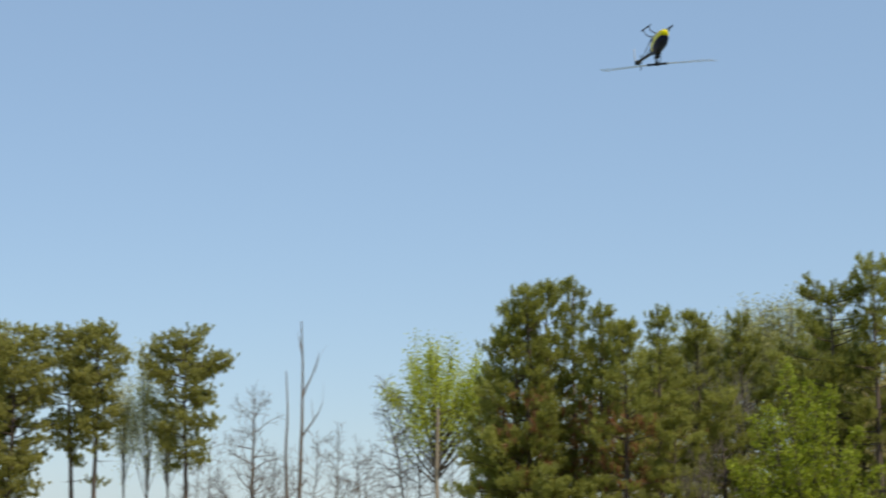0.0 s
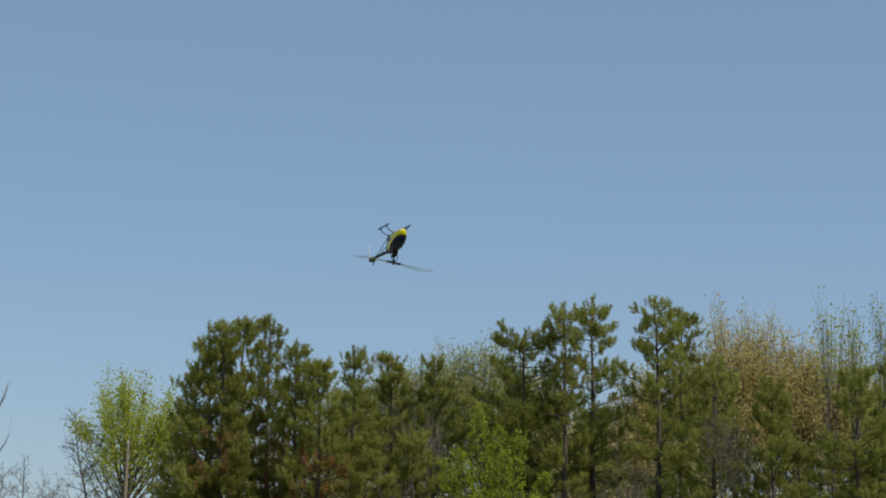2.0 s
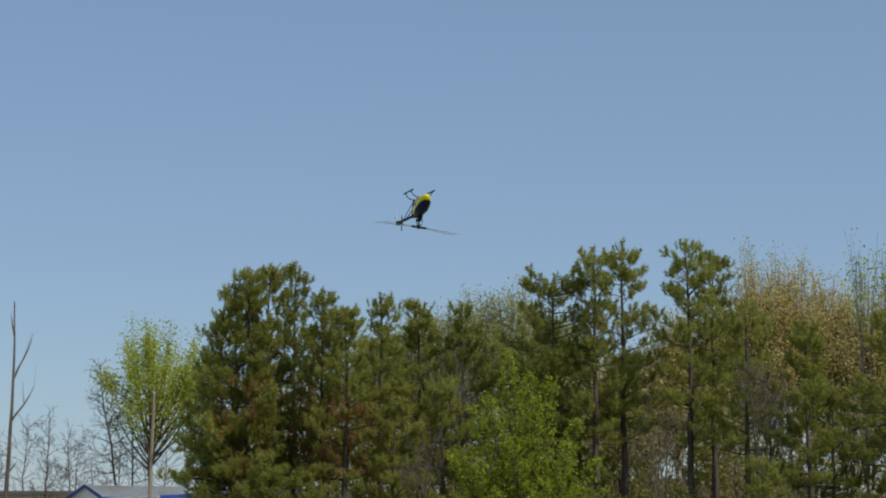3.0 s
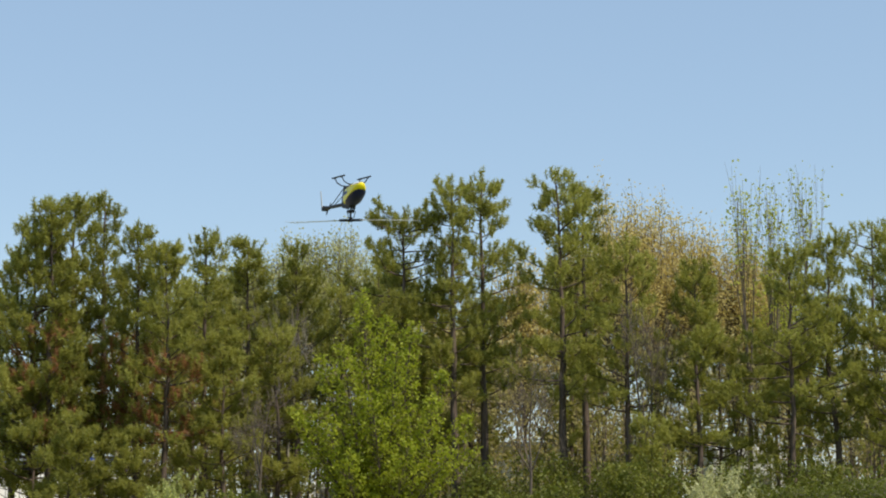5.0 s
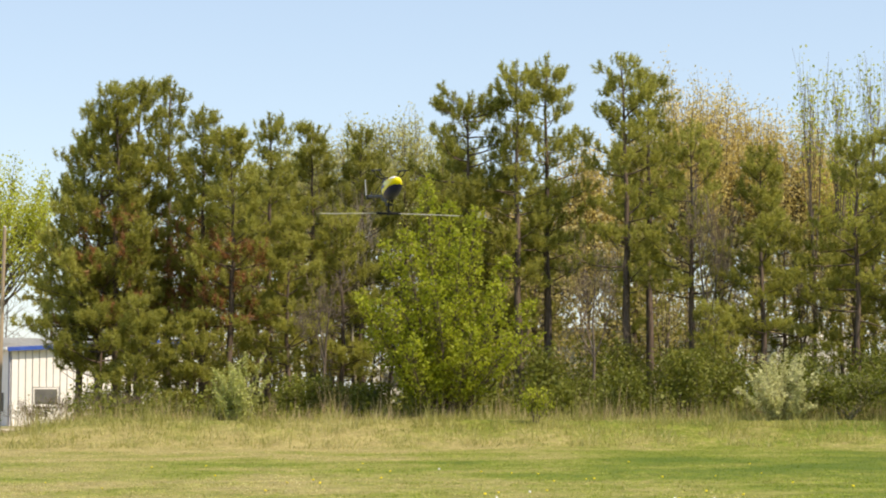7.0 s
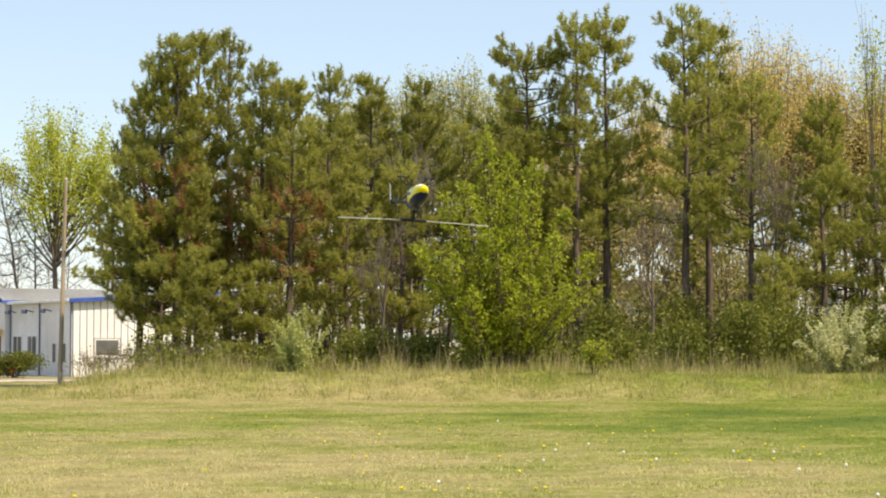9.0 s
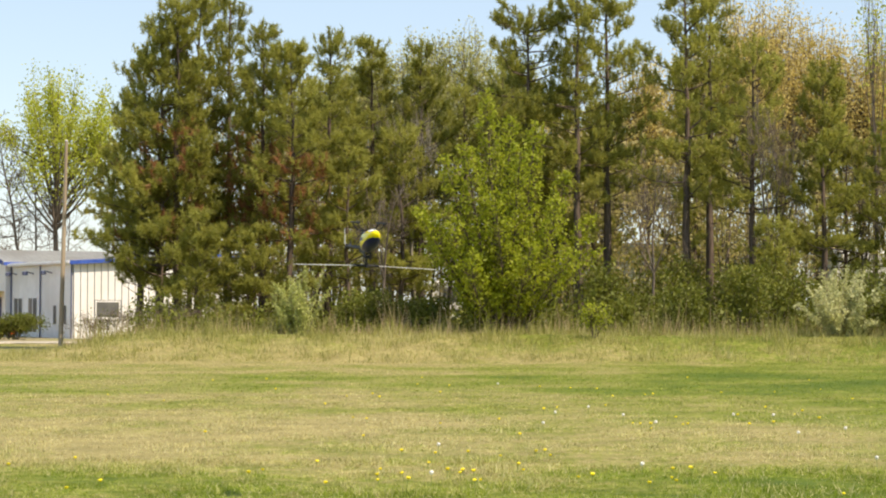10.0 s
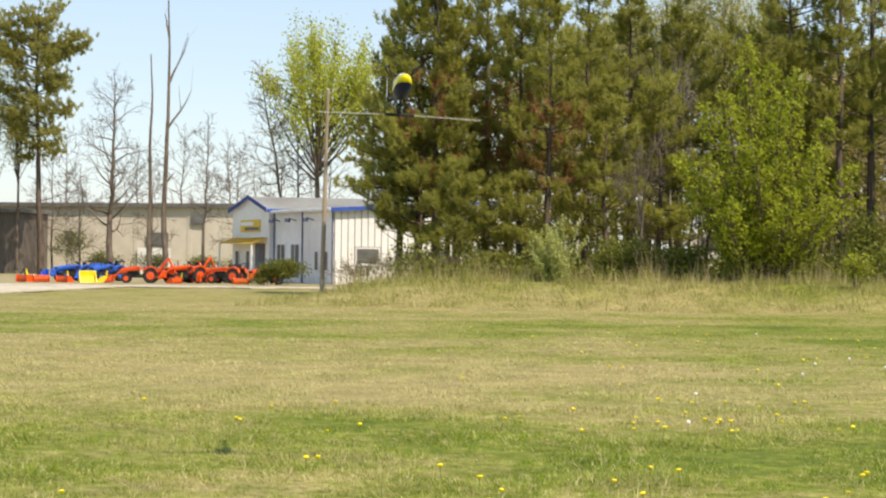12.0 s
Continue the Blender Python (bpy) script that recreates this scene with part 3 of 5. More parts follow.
def wand_shrub(x, y, top, spread, wands, seed, leaves, label):
    """A shrub of many upright arching wands, leafy or in blossom along their length."""
    rng = np.random.default_rng(seed)
    z0 = ground_z(x, y)
    h = top - z0
    segs, Q = [], []
    for s in range(wands):
        a, out = rng.uniform(0, 6.3), rng.random() ** 0.7
        p = np.array([math.cos(a) * out * 0.3 * spread, math.sin(a) * out * 0.3 * spread, -0.05])
        d = unit(np.array([math.cos(a) * out * spread / h, math.sin(a) * out * spread / h, 1.0]) + rng.normal(0, 0.08, 3))
        L = h * rng.uniform(0.45, 1.08) * (1 - 0.3 * out)
        for i in range(7):
            d = unit(d + rng.normal(0, 0.10, 3))
            q = p + d * L / 7
            segs.append((p, q, 0.014 * (1 - i / 8), 0.014 * (1 - (i + 1) / 8)))
            n = 22 if i else 8
            Q.append(p + (q - p) * rng.random((n, 1)) + rng.normal(0, 0.055 if i < 6 else 0.03, (n, 3)))
            if i in (2, 4) and rng.random() < 0.8:
                e = unit(d + rng.normal(0, 0.45, 3))
                t = q + e * rng.uniform(0.25, 0.6)
                segs.append((q, t, 0.007, 0.004))
                Q.append(q + (t - q) * rng.random((20, 1)) + rng.normal(0, 0.04, (20, 3)))
            p = q
    Q = np.concatenate(Q)
    ob = root("pale_shrub", pose(x, y, z0), label, "shrub", "shrubs")
    part("woody_base", limbs_mesh("woody_base", segs, 4), PALEBARK, ob)
    part("foliage", soup("foliage", leaf_arrays(rng, Q[Q[:, 2] > 0.03], 0.07), 4), leaves, ob, "pale grey-green new leaves")
    return ob


def bare_tree(x, y, top, radius, seed, trunk, low, label, droop=0.0, deep=2, twig=0.012, lean=0.0):
    """A leafless tree: one leading trunk, long side limbs from low down, each with fine twigs."""
    rng = np.random.default_rng(seed)
    z0 = ground_z(x, y)
    h = top - z0
    n = 12
    cx, cy = np.cumsum(rng.normal(0, 0.07, n + 1)), np.cumsum(rng.normal(0, 0.07, n + 1))
    cx, cy = cx - cx[0] + lean * np.linspace(0, 1, n + 1) ** 1.2, cy - cy[0]
    zs = np.linspace(-0.15, h * 0.96, n + 1)
    rs = trunk * (1 - 0.9 * np.linspace(0, 1, n + 1) ** 0.9)
    stem = [((cx[i], cy[i], zs[i]), (cx[i + 1], cy[i + 1], zs[i + 1]), rs[i], rs[i + 1]) for i in range(n)]
    segs, turn = [], rng.uniform(0, 6)
    for i in range(int(7 + 1.7 * h)):
        u = (i + rng.random()) / (7 + 1.7 * h)
        z = h * (low + (0.97 - low) * u)
        turn += 2.4 + rng.normal(0, 0.4)
        p = np.array([np.interp(z, zs, cx), np.interp(z, zs, cy), z])
        L = radius * (0.95 - 0.62 * u ** 1.4) * rng.uniform(0.65, 1.15)
        d = unit(np.array([math.cos(turn), math.sin(turn), 0.15 - droop + 0.9 * u + rng.normal(0, 0.15)]))
        grow(rng, segs, [], p, d, L, trunk * (0.38 - 0.25 * u), deep if L > 1.0 else 1, 0.16, 0.05, 0.8, (1, 2) if i % 3 else (1, 1))
    ob = root("bare_tree", pose(x, y, z0), label, "tree", "bare trees")
    part("trunk", limbs_mesh("trunk", stem, 7), GREYBARK, ob, "grey-brown bare trunk")
    part("bare_crown", limbs_mesh("bare_crown", [(a, b, max(s, twig), max(t, twig * 0.8)) for a, b, s, t in segs], 3), GREYBARK, ob, "fine leafless branches")
    return ob


def snag(x, y, top, r, seed, arms, label):
    rng = np.random.default_rng(seed)
    segs = []
    n = 12
    px = np.cumsum(rng.normal(0, 0.05, n + 1))
    px -= px[0]
    zs = np.linspace(-0.1, top, n + 1)
    for i in range(n):
        segs.append(((px[i], 0, zs[i]), (px[i + 1], 0, zs[i + 1]), r * (1 - 0.8 * i / n), r * (1 - 0.8 * (i + 1) / n)))
    for z, side, L in arms:
        p = np.array([np.interp(z, zs, px), 0, z])
        grow(rng, segs, [], p, unit(np.array([side, 0.1, 1.0])), L, r * 0.4, 1, 0.1, 0.1, 0.6, (0, 1))
    ob = root("dead_tree", pose(x, y, ground_z(x, y)), label, "tree", "dead trees")
    part("trunk", limbs_mesh("trunk", segs), GREYBARK, ob)
    return ob

# ---------------------------------------------------------------- ground


def make_ground():
    xs = sorted(set([-2500, -900, -400, -200, -120, -90, 90, 120, 200, 400, 900, 2500] + list(np.arange(-70, 70.1, 2.0)) + list(np.arange(-16, 28, 0.5))))
    ys = sorted(set([-900, -300, -100, -40, 160, 200, 300, 600, 1200, 3500] + list(np.arange(-20, 150, 3.0)) + list(np.arange(50, 72, 0.5))))
    v = [(x, y, ground_z(x, y) if abs(x) < 80 and y < 150 else 0.0) for y in ys for x in xs]
    nx = len(xs)
    f = [(j * nx + i, j * nx + i + 1, (j + 1) * nx + i + 1, (j + 1) * nx + i) for j in range(len(ys) - 1) for i in range(nx - 1)]
    g = part("ground", mesh_of("ground", v, f, True), FIELD)
    tagged(g, "mown spring field of green and straw-coloured grass", "field", kind="structure")
    rng = np.random.default_rng(4)
    for name, x0, x1, y0, y1, label, mat in (("yard", -75, -15.5, 89.6, 134, "trodden brown yard in front of the buildings", DIRT),
                                             ("gravel_road", -75, -15.5, 85.6, 89.2, "pale gravel track across the yard", GRAVEL),
                                             ("gravel_drive", -60, -25.4, 69.5, 85.0, "pale gravel drive beside the field", GRAVEL)):
        bm = bmesh.new()
        n = 60
        lo = [bm.verts.new((x0 + (x1 - x0) * i / n, y0 + rng.normal(0, 0.35), 0.02)) for i in range(n + 1)]
        hi = [bm.verts.new((x0 + (x1 - x0) * i / n, y1 + rng.normal(0, 0.35), 0.02)) for i in range(n + 1)]
        for i in range(n):
            bm.faces.new((lo[i], lo[i + 1], hi[i + 1], hi[i]))
        top = bmesh.ops.extrude_face_region(bm, geom=bm.faces[:])
        bmesh.ops.translate(bm, verts=[e for e in top["geom"] if isinstance(e, bmesh.types.BMVert)], vec=(0, 0, 0.05))
        bmesh.ops.recalc_face_normals(bm, faces=bm.faces)
        tagged(part(name, bm, mat), label, "gravel", kind="structure")


def blades(name, n, y0, y1, x_of, h0, h1, w, mat, label, seed, power=1.0, lean=1.3, clumpy=0.0):
    rng = np.random.default_rng(seed)
    y = y0 + (y1 - y0) * rng.random(n) ** power
    a, b = x_of
    x = y * (a + (b - a) * rng.random(n)) if abs(a) < 1 else a + (b - a) * rng.random(n)
    z = np.array([ground_z(p, q) for p, q in zip(x, y)]) if y1 > 50 else np.zeros(n)
    P = np.stack([x, y, z - 0.01], 1)
    h = h0 + (h1 - h0) * rng.random((n, 1)) ** 1.6
    if clumpy:
        c = np.array([noise.noise(Vector((p * 0.9, q * 0.9, 5.0))) + 0.6 * noise.noise(Vector((p * 3.1, q * 3.1, 9.0))) for p, q in zip(x, y)])[:, None]
        h = h * np.clip(0.75 + clumpy * c, 0.15, 2.0)
    th = rng.random((n, 1)) * 2 * math.pi
    d = np.concatenate([np.cos(th) * lean * rng.random((n, 1)), np.sin(th) * lean * rng.random((n, 1)), np.ones((n, 1))], 1)
    ph = rng.random((n, 1)) * 2 * math.pi
    side = np.concatenate([np.cos(ph), np.sin(ph), np.zeros((n, 1))], 1) * w / 2
    v = np.stack([P - side, P + side, P + unit(d) * h], 1).reshape(-1, 3)
    ob = part(name, soup(name, v, 3), mat)
    return tagged(ob, label, "grass", kind="stuff")


make_ground()
WEDGE = (-0.41, 0.28)
blades("near_grass", 165000, 10.5, 21, WEDGE, 0.03, 0.10, 0.009, BLADES, "short mown grass blades, green and straw", 11, 0.8, 2.4, 0.7)
blades("field_grass", 110000, 20, 36, WEDGE, 0.02, 0.075, 0.016, BLADES, "short mown grass blades across the field", 12, 0.85, 2.2, 0.7)
blades("dry_thatch", 42000, 10.5, 30, WEDGE, 0.05, 0.13, 0.009, THATCH, "bleached dry blades lying in the mown grass", 17, 0.8, 3.5, 1.1)
blades("far_grass", 60000, 35, 60, WEDGE, 0.015, 0.05, 0.026, BLADES, "far short grass of the field", 13)
blades("bank_grass", 38000, 58, 66.5, (-14.0, 24.0), 0.04, 0.30, 0.026, TALLGRASS, "uncut straw-coloured grass on the low bank", 14, 1.0, 1.1, 2.0)
blades("bank_weeds", 9000, 61.0, 66.5, (-12.0, 24.0), 0.12, 0.62, 0.024, TALLGRASS, "tall dry weeds along the foot of the trees", 15, 0.9, 0.8, 2.2)

blades("dead_weeds", 4600, 64.6, 67.2, (-12.5, 24.0), 0.25, 1.15, 0.020, WEEDS, "brown dead weed stalks standing before the trees", 16, 1.0, 0.35, 1.2)

# ---------------------------------------------------------------- pines
for i, (px, py, top, r, clear, rust, skirt) in enumerate([
        (-10.6, 74.5, 12.5, 2.5, 0.27, 0.05, 0.9), (-11.5, 76.0, 11.6, 1.6, 0.50, 0.0, 0.0), (-9.9, 73.5, 13.2, 1.75, 0.30, 0.15, 0.2), (-9.2, 75, 13.5, 1.6, 0.30, 0.25, 0.1), (-8.2, 76, 13.75, 1.7, 0.28, 0.3, 0.1)]):
    pine(px, py, top, r, clear, 100 + i, rusty=rust, label="dense dark green pine with low spreading branches", skirt=skirt)
for i, (px, py, top, r, clear, rust) in enumerate([
        (-6.75, 74, 12.3, 1.65, 0.30, 0.4), (-5.55, 72.5, 11.3, 1.7, 0.32, 0.35), (-4.4, 76, 12.35, 1.55, 0.30, 0.1), (-2.8, 78, 12.3, 1.7, 0.36, 0.1),
        (-0.85, 78, 12.1, 1.9, 0.3, 0.0)]):
    pine(px, py, top, r, clear, 120 + i, rusty=rust, label="green pine with some rusty brown dead needles")
for i, (px, py, top, r, clear, t, dome) in enumerate([
        (3.3, 76, 13.6, 2.4, 0.42, 1.0, True), (5.07, 75, 14.2, 1.8, 0.38, 0.95, False), (6.4, 77, 14.85, 2.0, 0.40, 0.9, False), (8.95, 74, 14.3, 2.4, 0.38, 0.95, False),
        (10.35, 77, 14.3, 1.5, 0.60, 0.8, False), (11.4, 73, 11.7, 1.9, 0.42, 0.6, False), (13.75, 72, 10.6, 2.0, 0.34, 0.8, False), (17.2, 72, 11.2, 2.4, 0.38, 0.9, False),
        (19.3, 74, 11.9, 2.2, 0.3, 0.9, False), (21.7, 73, 12.0, 2.3, 0.25, 0.9, False), (24.2, 76, 12.6, 2.4, 0.2, 1.0, False), (25.6, 90, 14.8, 2.8, 0.2, 1.0, True)]):
    pine(px, py, top, r, clear, 140 + i, tufts=t, dome=dome)
# younger pines that close the gaps of the row
for i, (px, py, top, r, clear) in enumerate([(-6.9, 71.6, 4.6, 1.5, 0.10), (-8.7, 71.0, 5.2, 1.7, 0.08), (-10.3, 73.2, 6.4, 2.5, 0.32), (2.4, 80, 11.4, 1.9, 0.25), (-3.5, 73, 8.2, 1.6, 0.22), (-1.6, 75, 8.6, 1.7, 0.22),
                                             (4.4, 78.5, 10.6, 1.7, 0.3), (15.3, 75, 8.2, 1.8, 0.35), (0.9, 80, 10.8, 1.8, 0.3), (11.8, 70.0, 4.9, 1.25, 0.4), (18.6, 78, 7.6, 1.8, 0.2)]):
    pine(px, py, top, r, clear, 170 + i, label="younger green pine between the taller trunks", tufts=0.85)
# further pines that close the row from behind
for i, (px, py, top, r) in enumerate([(-10.2, 80, 9.6, 2.2), (-8.0, 82, 11.6, 2.3), (-5.2, 83, 11.2, 2.2), (-2.2, 85, 10.6, 2.2), (2.9, 84, 12.2, 2.2), (6.6, 85, 10.4, 1.8), (11.0, 86, 10.0, 1.8), (27, 80, 12.5, 2.6)]):
    pine(px, py, top, r, 0.16, 400 + i, label="pine in the second row of the tree line", tufts=0.9)
# the tall far pines beside the yard
for i, (px, py, top, r, clear, lean) in enumerate([(-42.6, 125, 18.0, 3.1, 0.44, -0.3), (-50.0, 125, 18.6, 2.3, 0.50, 0.4), (-51.8, 126, 18.4, 2.5, 0.52, -0.4), (-55.9, 124, 18.9, 3.3, 0.26, 0.2),
                                                   (-58.5, 126, 18.4, 3.0, 0.25, 0.2)]):
    pine(px, py, top, r, clear, 190 + i, NEEDLES_FAR, "tall old pine with a rounded crown and long bare trunk", 1.0, lean, True, trunk_r=0.24)
pine(-19.2, 116, 11.5, 1.4, 0.6, 197, NEEDLES_FAR, "small pine behind the white building", 0.4)

# ---------------------------------------------------------------- broad-leaved trees
spring_tree(2.05, 66.8, [(-0.6, 0, 8.75, 1.0), (1.05, -0.2, 7.7, 0.8), (-2.0, 0.2, 6.6, 0.9), (0.3, 0.8, 8.0, 0.9), (2.1, 0.3, 6.1, 0.8), (-1.3, -0.9, 6.9, 0.9), (0.5, -1.2, 6.8, 0.9), (2.9, -0.3, 4.6, 0.8), (-2.8, -0.3, 4.6, 0.8),
                         (1.7, -1.3, 5.1, 0.9), (-0.4, -1.7, 5.2, 1.0), (-1.9, -1.3, 4.6, 0.9), (-2.6, 0.9, 3.6, 0.8), (-2.9, 0.1, 4.9, 0.8), (3.2, 0.5, 3.4, 0.7), (0.8, -2.2, 3.6, 0.9), (-1.1, -2.2, 3.3, 0.8), (2.3, -1.7, 3.4, 0.8)], 7,
            "bushy tree in fresh bright green spring leaf")
haze_tree("yellow_green_tree", -22.8, 118, 16.3, 4.4, 21, CATKIN, "tall forked tree with yellow-green new leaves at its top", 17000, 0.145, 76, 0.52, 0.68, 0.28, 0.08, 0.22, leaf_label="yellow-green leaves")
bare_tree(-24.0, 117, 13.3, 2.2, 22, 0.15, 0.4, "bare forked tree beside the yellow-green tree", lean=-2.3)
bare_tree(-23.8, 119, 11.2, 1.8, 23, 0.12, 0.45, "bare forked tree beside the yellow-green tree", lean=-0.7)
bare_tree(-38.0, 125, 13.2, 3.4, 30, 0.25, 0.2, "leafless grey tree with fine spreading twigs", 0.1)
for i, (px, py, top, sp, st, low) in enumerate([(-31.9, 125.5, 10.9, 1.8, 0.13, 0.3), (-29.9, 126, 8.8, 2.0, 0.10, 0.2), (-28.6, 126.5, 7.8, 1.9, 0.09, 0.2),
                                               (-40.6, 127, 7.6, 2.2, 0.08, 0.15), (-36.4, 129, 7.2, 2.0, 0.07, 0.15), (-25.5, 128, 7.4, 1.8, 0.07, 0.15), (-43.5, 130, 9.0, 2.4, 0.09, 0.15)]):
    bare_tree(px, py, top, sp, 30 + i, st, low, "leafless grey tree with fine spreading twigs")
for i, (px, top, sp) in enumerate([(-52.0, 11.5, 3.2), (-47.0, 10.5, 3.0), (-42.5, 12.0, 3.4), (-38.5, 11.0, 3.2), (-34.5, 10.5, 3.0), (-30.5, 11.0, 3.2), (-26.8, 10.0, 3.0)]):
    bare_tree(px, 158 + (i * 5) % 7, top, sp, 330 + i, 0.13, 0.3, "far leafless tree behind the cream warehouse", 0.0, 1, 0.018)
for i, (px, top, sp) in enumerate([(-46.6, 17.2, 2.0), (-48.2, 15.6, 1.7), (-44.9, 14.7, 1.5)]):
    haze_tree("budding_tree", px, 127, top, sp, 50 + i, PALE, "slender tree with sparse pale buds", 5000, 0.12, 26, 0.48, 0.4, 0.32, 0.2, 0.12, "budding trees")
for i, (px, top, sp) in enumerate([(1.0, 15.8, 3.1), (-1.6, 15.3, 2.9), (-4.4, 14.8, 3.0), (-7.2, 13.4, 2.8), (3.6, 14.6, 2.5)]):
    haze_tree("yellow_green_tree", px, 100 + i, top, sp, 60 + i, HAZY, "tall tree with hazy yellow-green leaves behind the pines", 15000, 0.118, 150, 0.66, 0.4, 0.28, group="hazy trees")
haze_tree("yellow_green_tree", 22.3, 92, 13.4, 2.8, 66, CATKIN, "leafing yellow-green tree behind the pines", 11000, 0.10, 120, scatter=0.28)
for i, (px, top, sp) in enumerate([(14.3, 17.4, 2.5), (16.3, 16.9, 2.7), (18.2, 16.1, 2.7), (20.0, 15.1, 2.7), (21.8, 14.2, 2.6), (12.4, 15.0, 2.4), (9.6, 13.8, 2.3), (5.7, 11.4, 2.8), (8.0, 11.8, 2.6)]):
    haze_tree("budding_tree", px, 95 + (i % 3), top, sp, 70 + i, BUDS, "tall tree hazed with orange-brown buds", 15500, 0.115, 150, 0.56, 0.4, 0.28, group="budding trees")
for i, (px, top) in enumerate([(17.4, 15.6), (18.55, 14.8), (19.9, 15.5)]):
    leafy("sapling_tree", px, 80, top, 0.85, 80 + i, CATKIN, GREYBARK, "slender tree with sparse fresh green leaves", count=560, leaf=0.125, trunk=0.09, fork=0.4, levels=3, scatter=0.28, group="slender trees", split=0.38, rise=0.2, bare_below=0.45)
for i, (px, py, top) in enumerate([(11.9, 71.5, 9.8), (12.4, 74, 9.0), (7.5, 71.5, 7.6), (-2.2, 70.5, 6.4), (16.0, 74.5, 8.4), (-1.0, 77, 10.2), (-2.0, 79, 10.6)]):
    leafy("bare_tree", px, py, top, 1.5, 90 + i, OLIVE, GREYBARK if i < 5 else PALEBARK, "thin leafless tree with pale grey branches", count=0, trunk=0.07, fork=0.3, levels=4, group="bare trees", split=0.95, rise=0.0)

# dead standing trunks in the yard
snag(-35.3, 125, 14.4, 0.19, 5, [(7.2, -0.5, 0.6)], "bare dead trunk without branches")
snag(-34.35, 125, 17.9, 0.22, 6, [(9.5, 0.8, 3.0), (12.4, 0.35, 3.4), (6.0, 0.8, 1.0), (15.5, -0.25, 1.5)], "tall dead trunk with a few short arms")

# ---------------------------------------------------------------- shrubs
wand_shrub(-4.75, 65.4, 3.2, 0.95, 40, 201, PALEGREEN, "pale grey-green shrub at the edge of the trees")
wand_shrub(12.9, 64.3, 3.1, 1.85, 92, 202, PALE, "wide pale blossoming shrub on the bank")
leafy("green_shrub", 15.0, 63.9, 2.2, 1.9, 203, OLIVE, PALEBARK, "low green shrub on the bank", "shrub", 6500, 0.08, 0.03, 0.12, 3, (1, 2), 0.12, group="shrubs", stems=5, split=0.7)
leafy("green_shrub", 17.6, 64.3, 2.5, 1.6, 204, OLIVE, PALEBARK, "low green shrub on the bank", "shrub", 5000, 0.08, 0.03, 0.12, 3, (1, 2), 0.12, group="shrubs", stems=5, split=0.7)
for i, (px, py, top, sp) in enumerate([(8.2, 67.8, 2.3, 1.1), (10.3, 67.6, 3.0, 1.3), (6.6, 69.8, 2.0, 1.0), (11.7, 69.2, 3.3, 1.1), (-2.7, 68.6, 2.2, 1.1), (-0.8, 68.4, 1.9, 1.1), (20.2, 66.0, 3.2, 1.8),
                                       (13.6, 69.6, 2.5, 1.0), (22.8, 66.5, 3.0, 1.8), (5.9, 72.5, 3.2, 1.3), (8.6, 73.0, 3.5, 1.4), (10.9, 74.0, 3.4, 1.3), (14.9, 71.5, 3.3, 1.4), (17.8, 70.5, 3.2, 1.4)]):
    leafy("green_shrub", px, py, top, sp, 210 + i, OLIVE, GREYBARK, "leafy green undergrowth shrub under the pines", "shrub", 3200, 0.09, 0.03, 0.12, 2, (1, 2), 0.20, group="shrubs", stems=4, split=0.7)
leafy("green_shrub", 4.75, 62.6, 1.75, 0.45, 230, SPRING, GREYBARK, "small yellow-green bush in the bank grass", "shrub", 1000, 0.07, 0.02, 0.12, 3, (1, 2), 0.12, group="shrubs", stems=5, split=0.5)
for i, (px, py, top, sp) in enumerate([(-11.4, 71, 1.7, 1.2), (-10.2, 70.4, 1.8, 1.0), (-12.6, 72, 1.5, 0.9), (-9.0, 69.0, 1.7, 1.2)]):
    leafy("bare_shrub", px, py, top, sp, 240 + i, OLIVE, GREYBARK, "dark leafless brush beside the white building", "shrub", 350, 0.06, 0.02, 0.1, 3, (1, 2), 0.2, group="brush", stems=5, split=0.6)
leafy("round_bush", -20.0, 93.6, 1.25, 1.15, 250, OLIVE, GREYBARK, "rounded dark green bush before the white building", "shrub", 6000, 0.08, 0.03, 0.1, 3, (1, 2), 0.16, stems=5, split=0.9)

for i, (px, top, sp, lv) in enumerate([(-42.3, 3.2, 1.3, OLIVE), (-40.2, 1.7, 1.5, OLIVE), (-36.6, 1.5, 1.4, OLIVE), (-33.2, 1.3, 1.2, OLIVE), (-30.6, 1.6, 1.4, OLIVE), (-28.0, 1.2, 1.2, OLIVE)]):
    leafy("yard_shrub", px, 130.5, top, sp, 260 + i, lv, GREYBARK, "straggling olive-brown shrub before the warehouse", "shrub", 1500, 0.10, 0.03, 0.1, 3, (1, 2), 0.2, group="yard shrubs", stems=4, split=0.7)


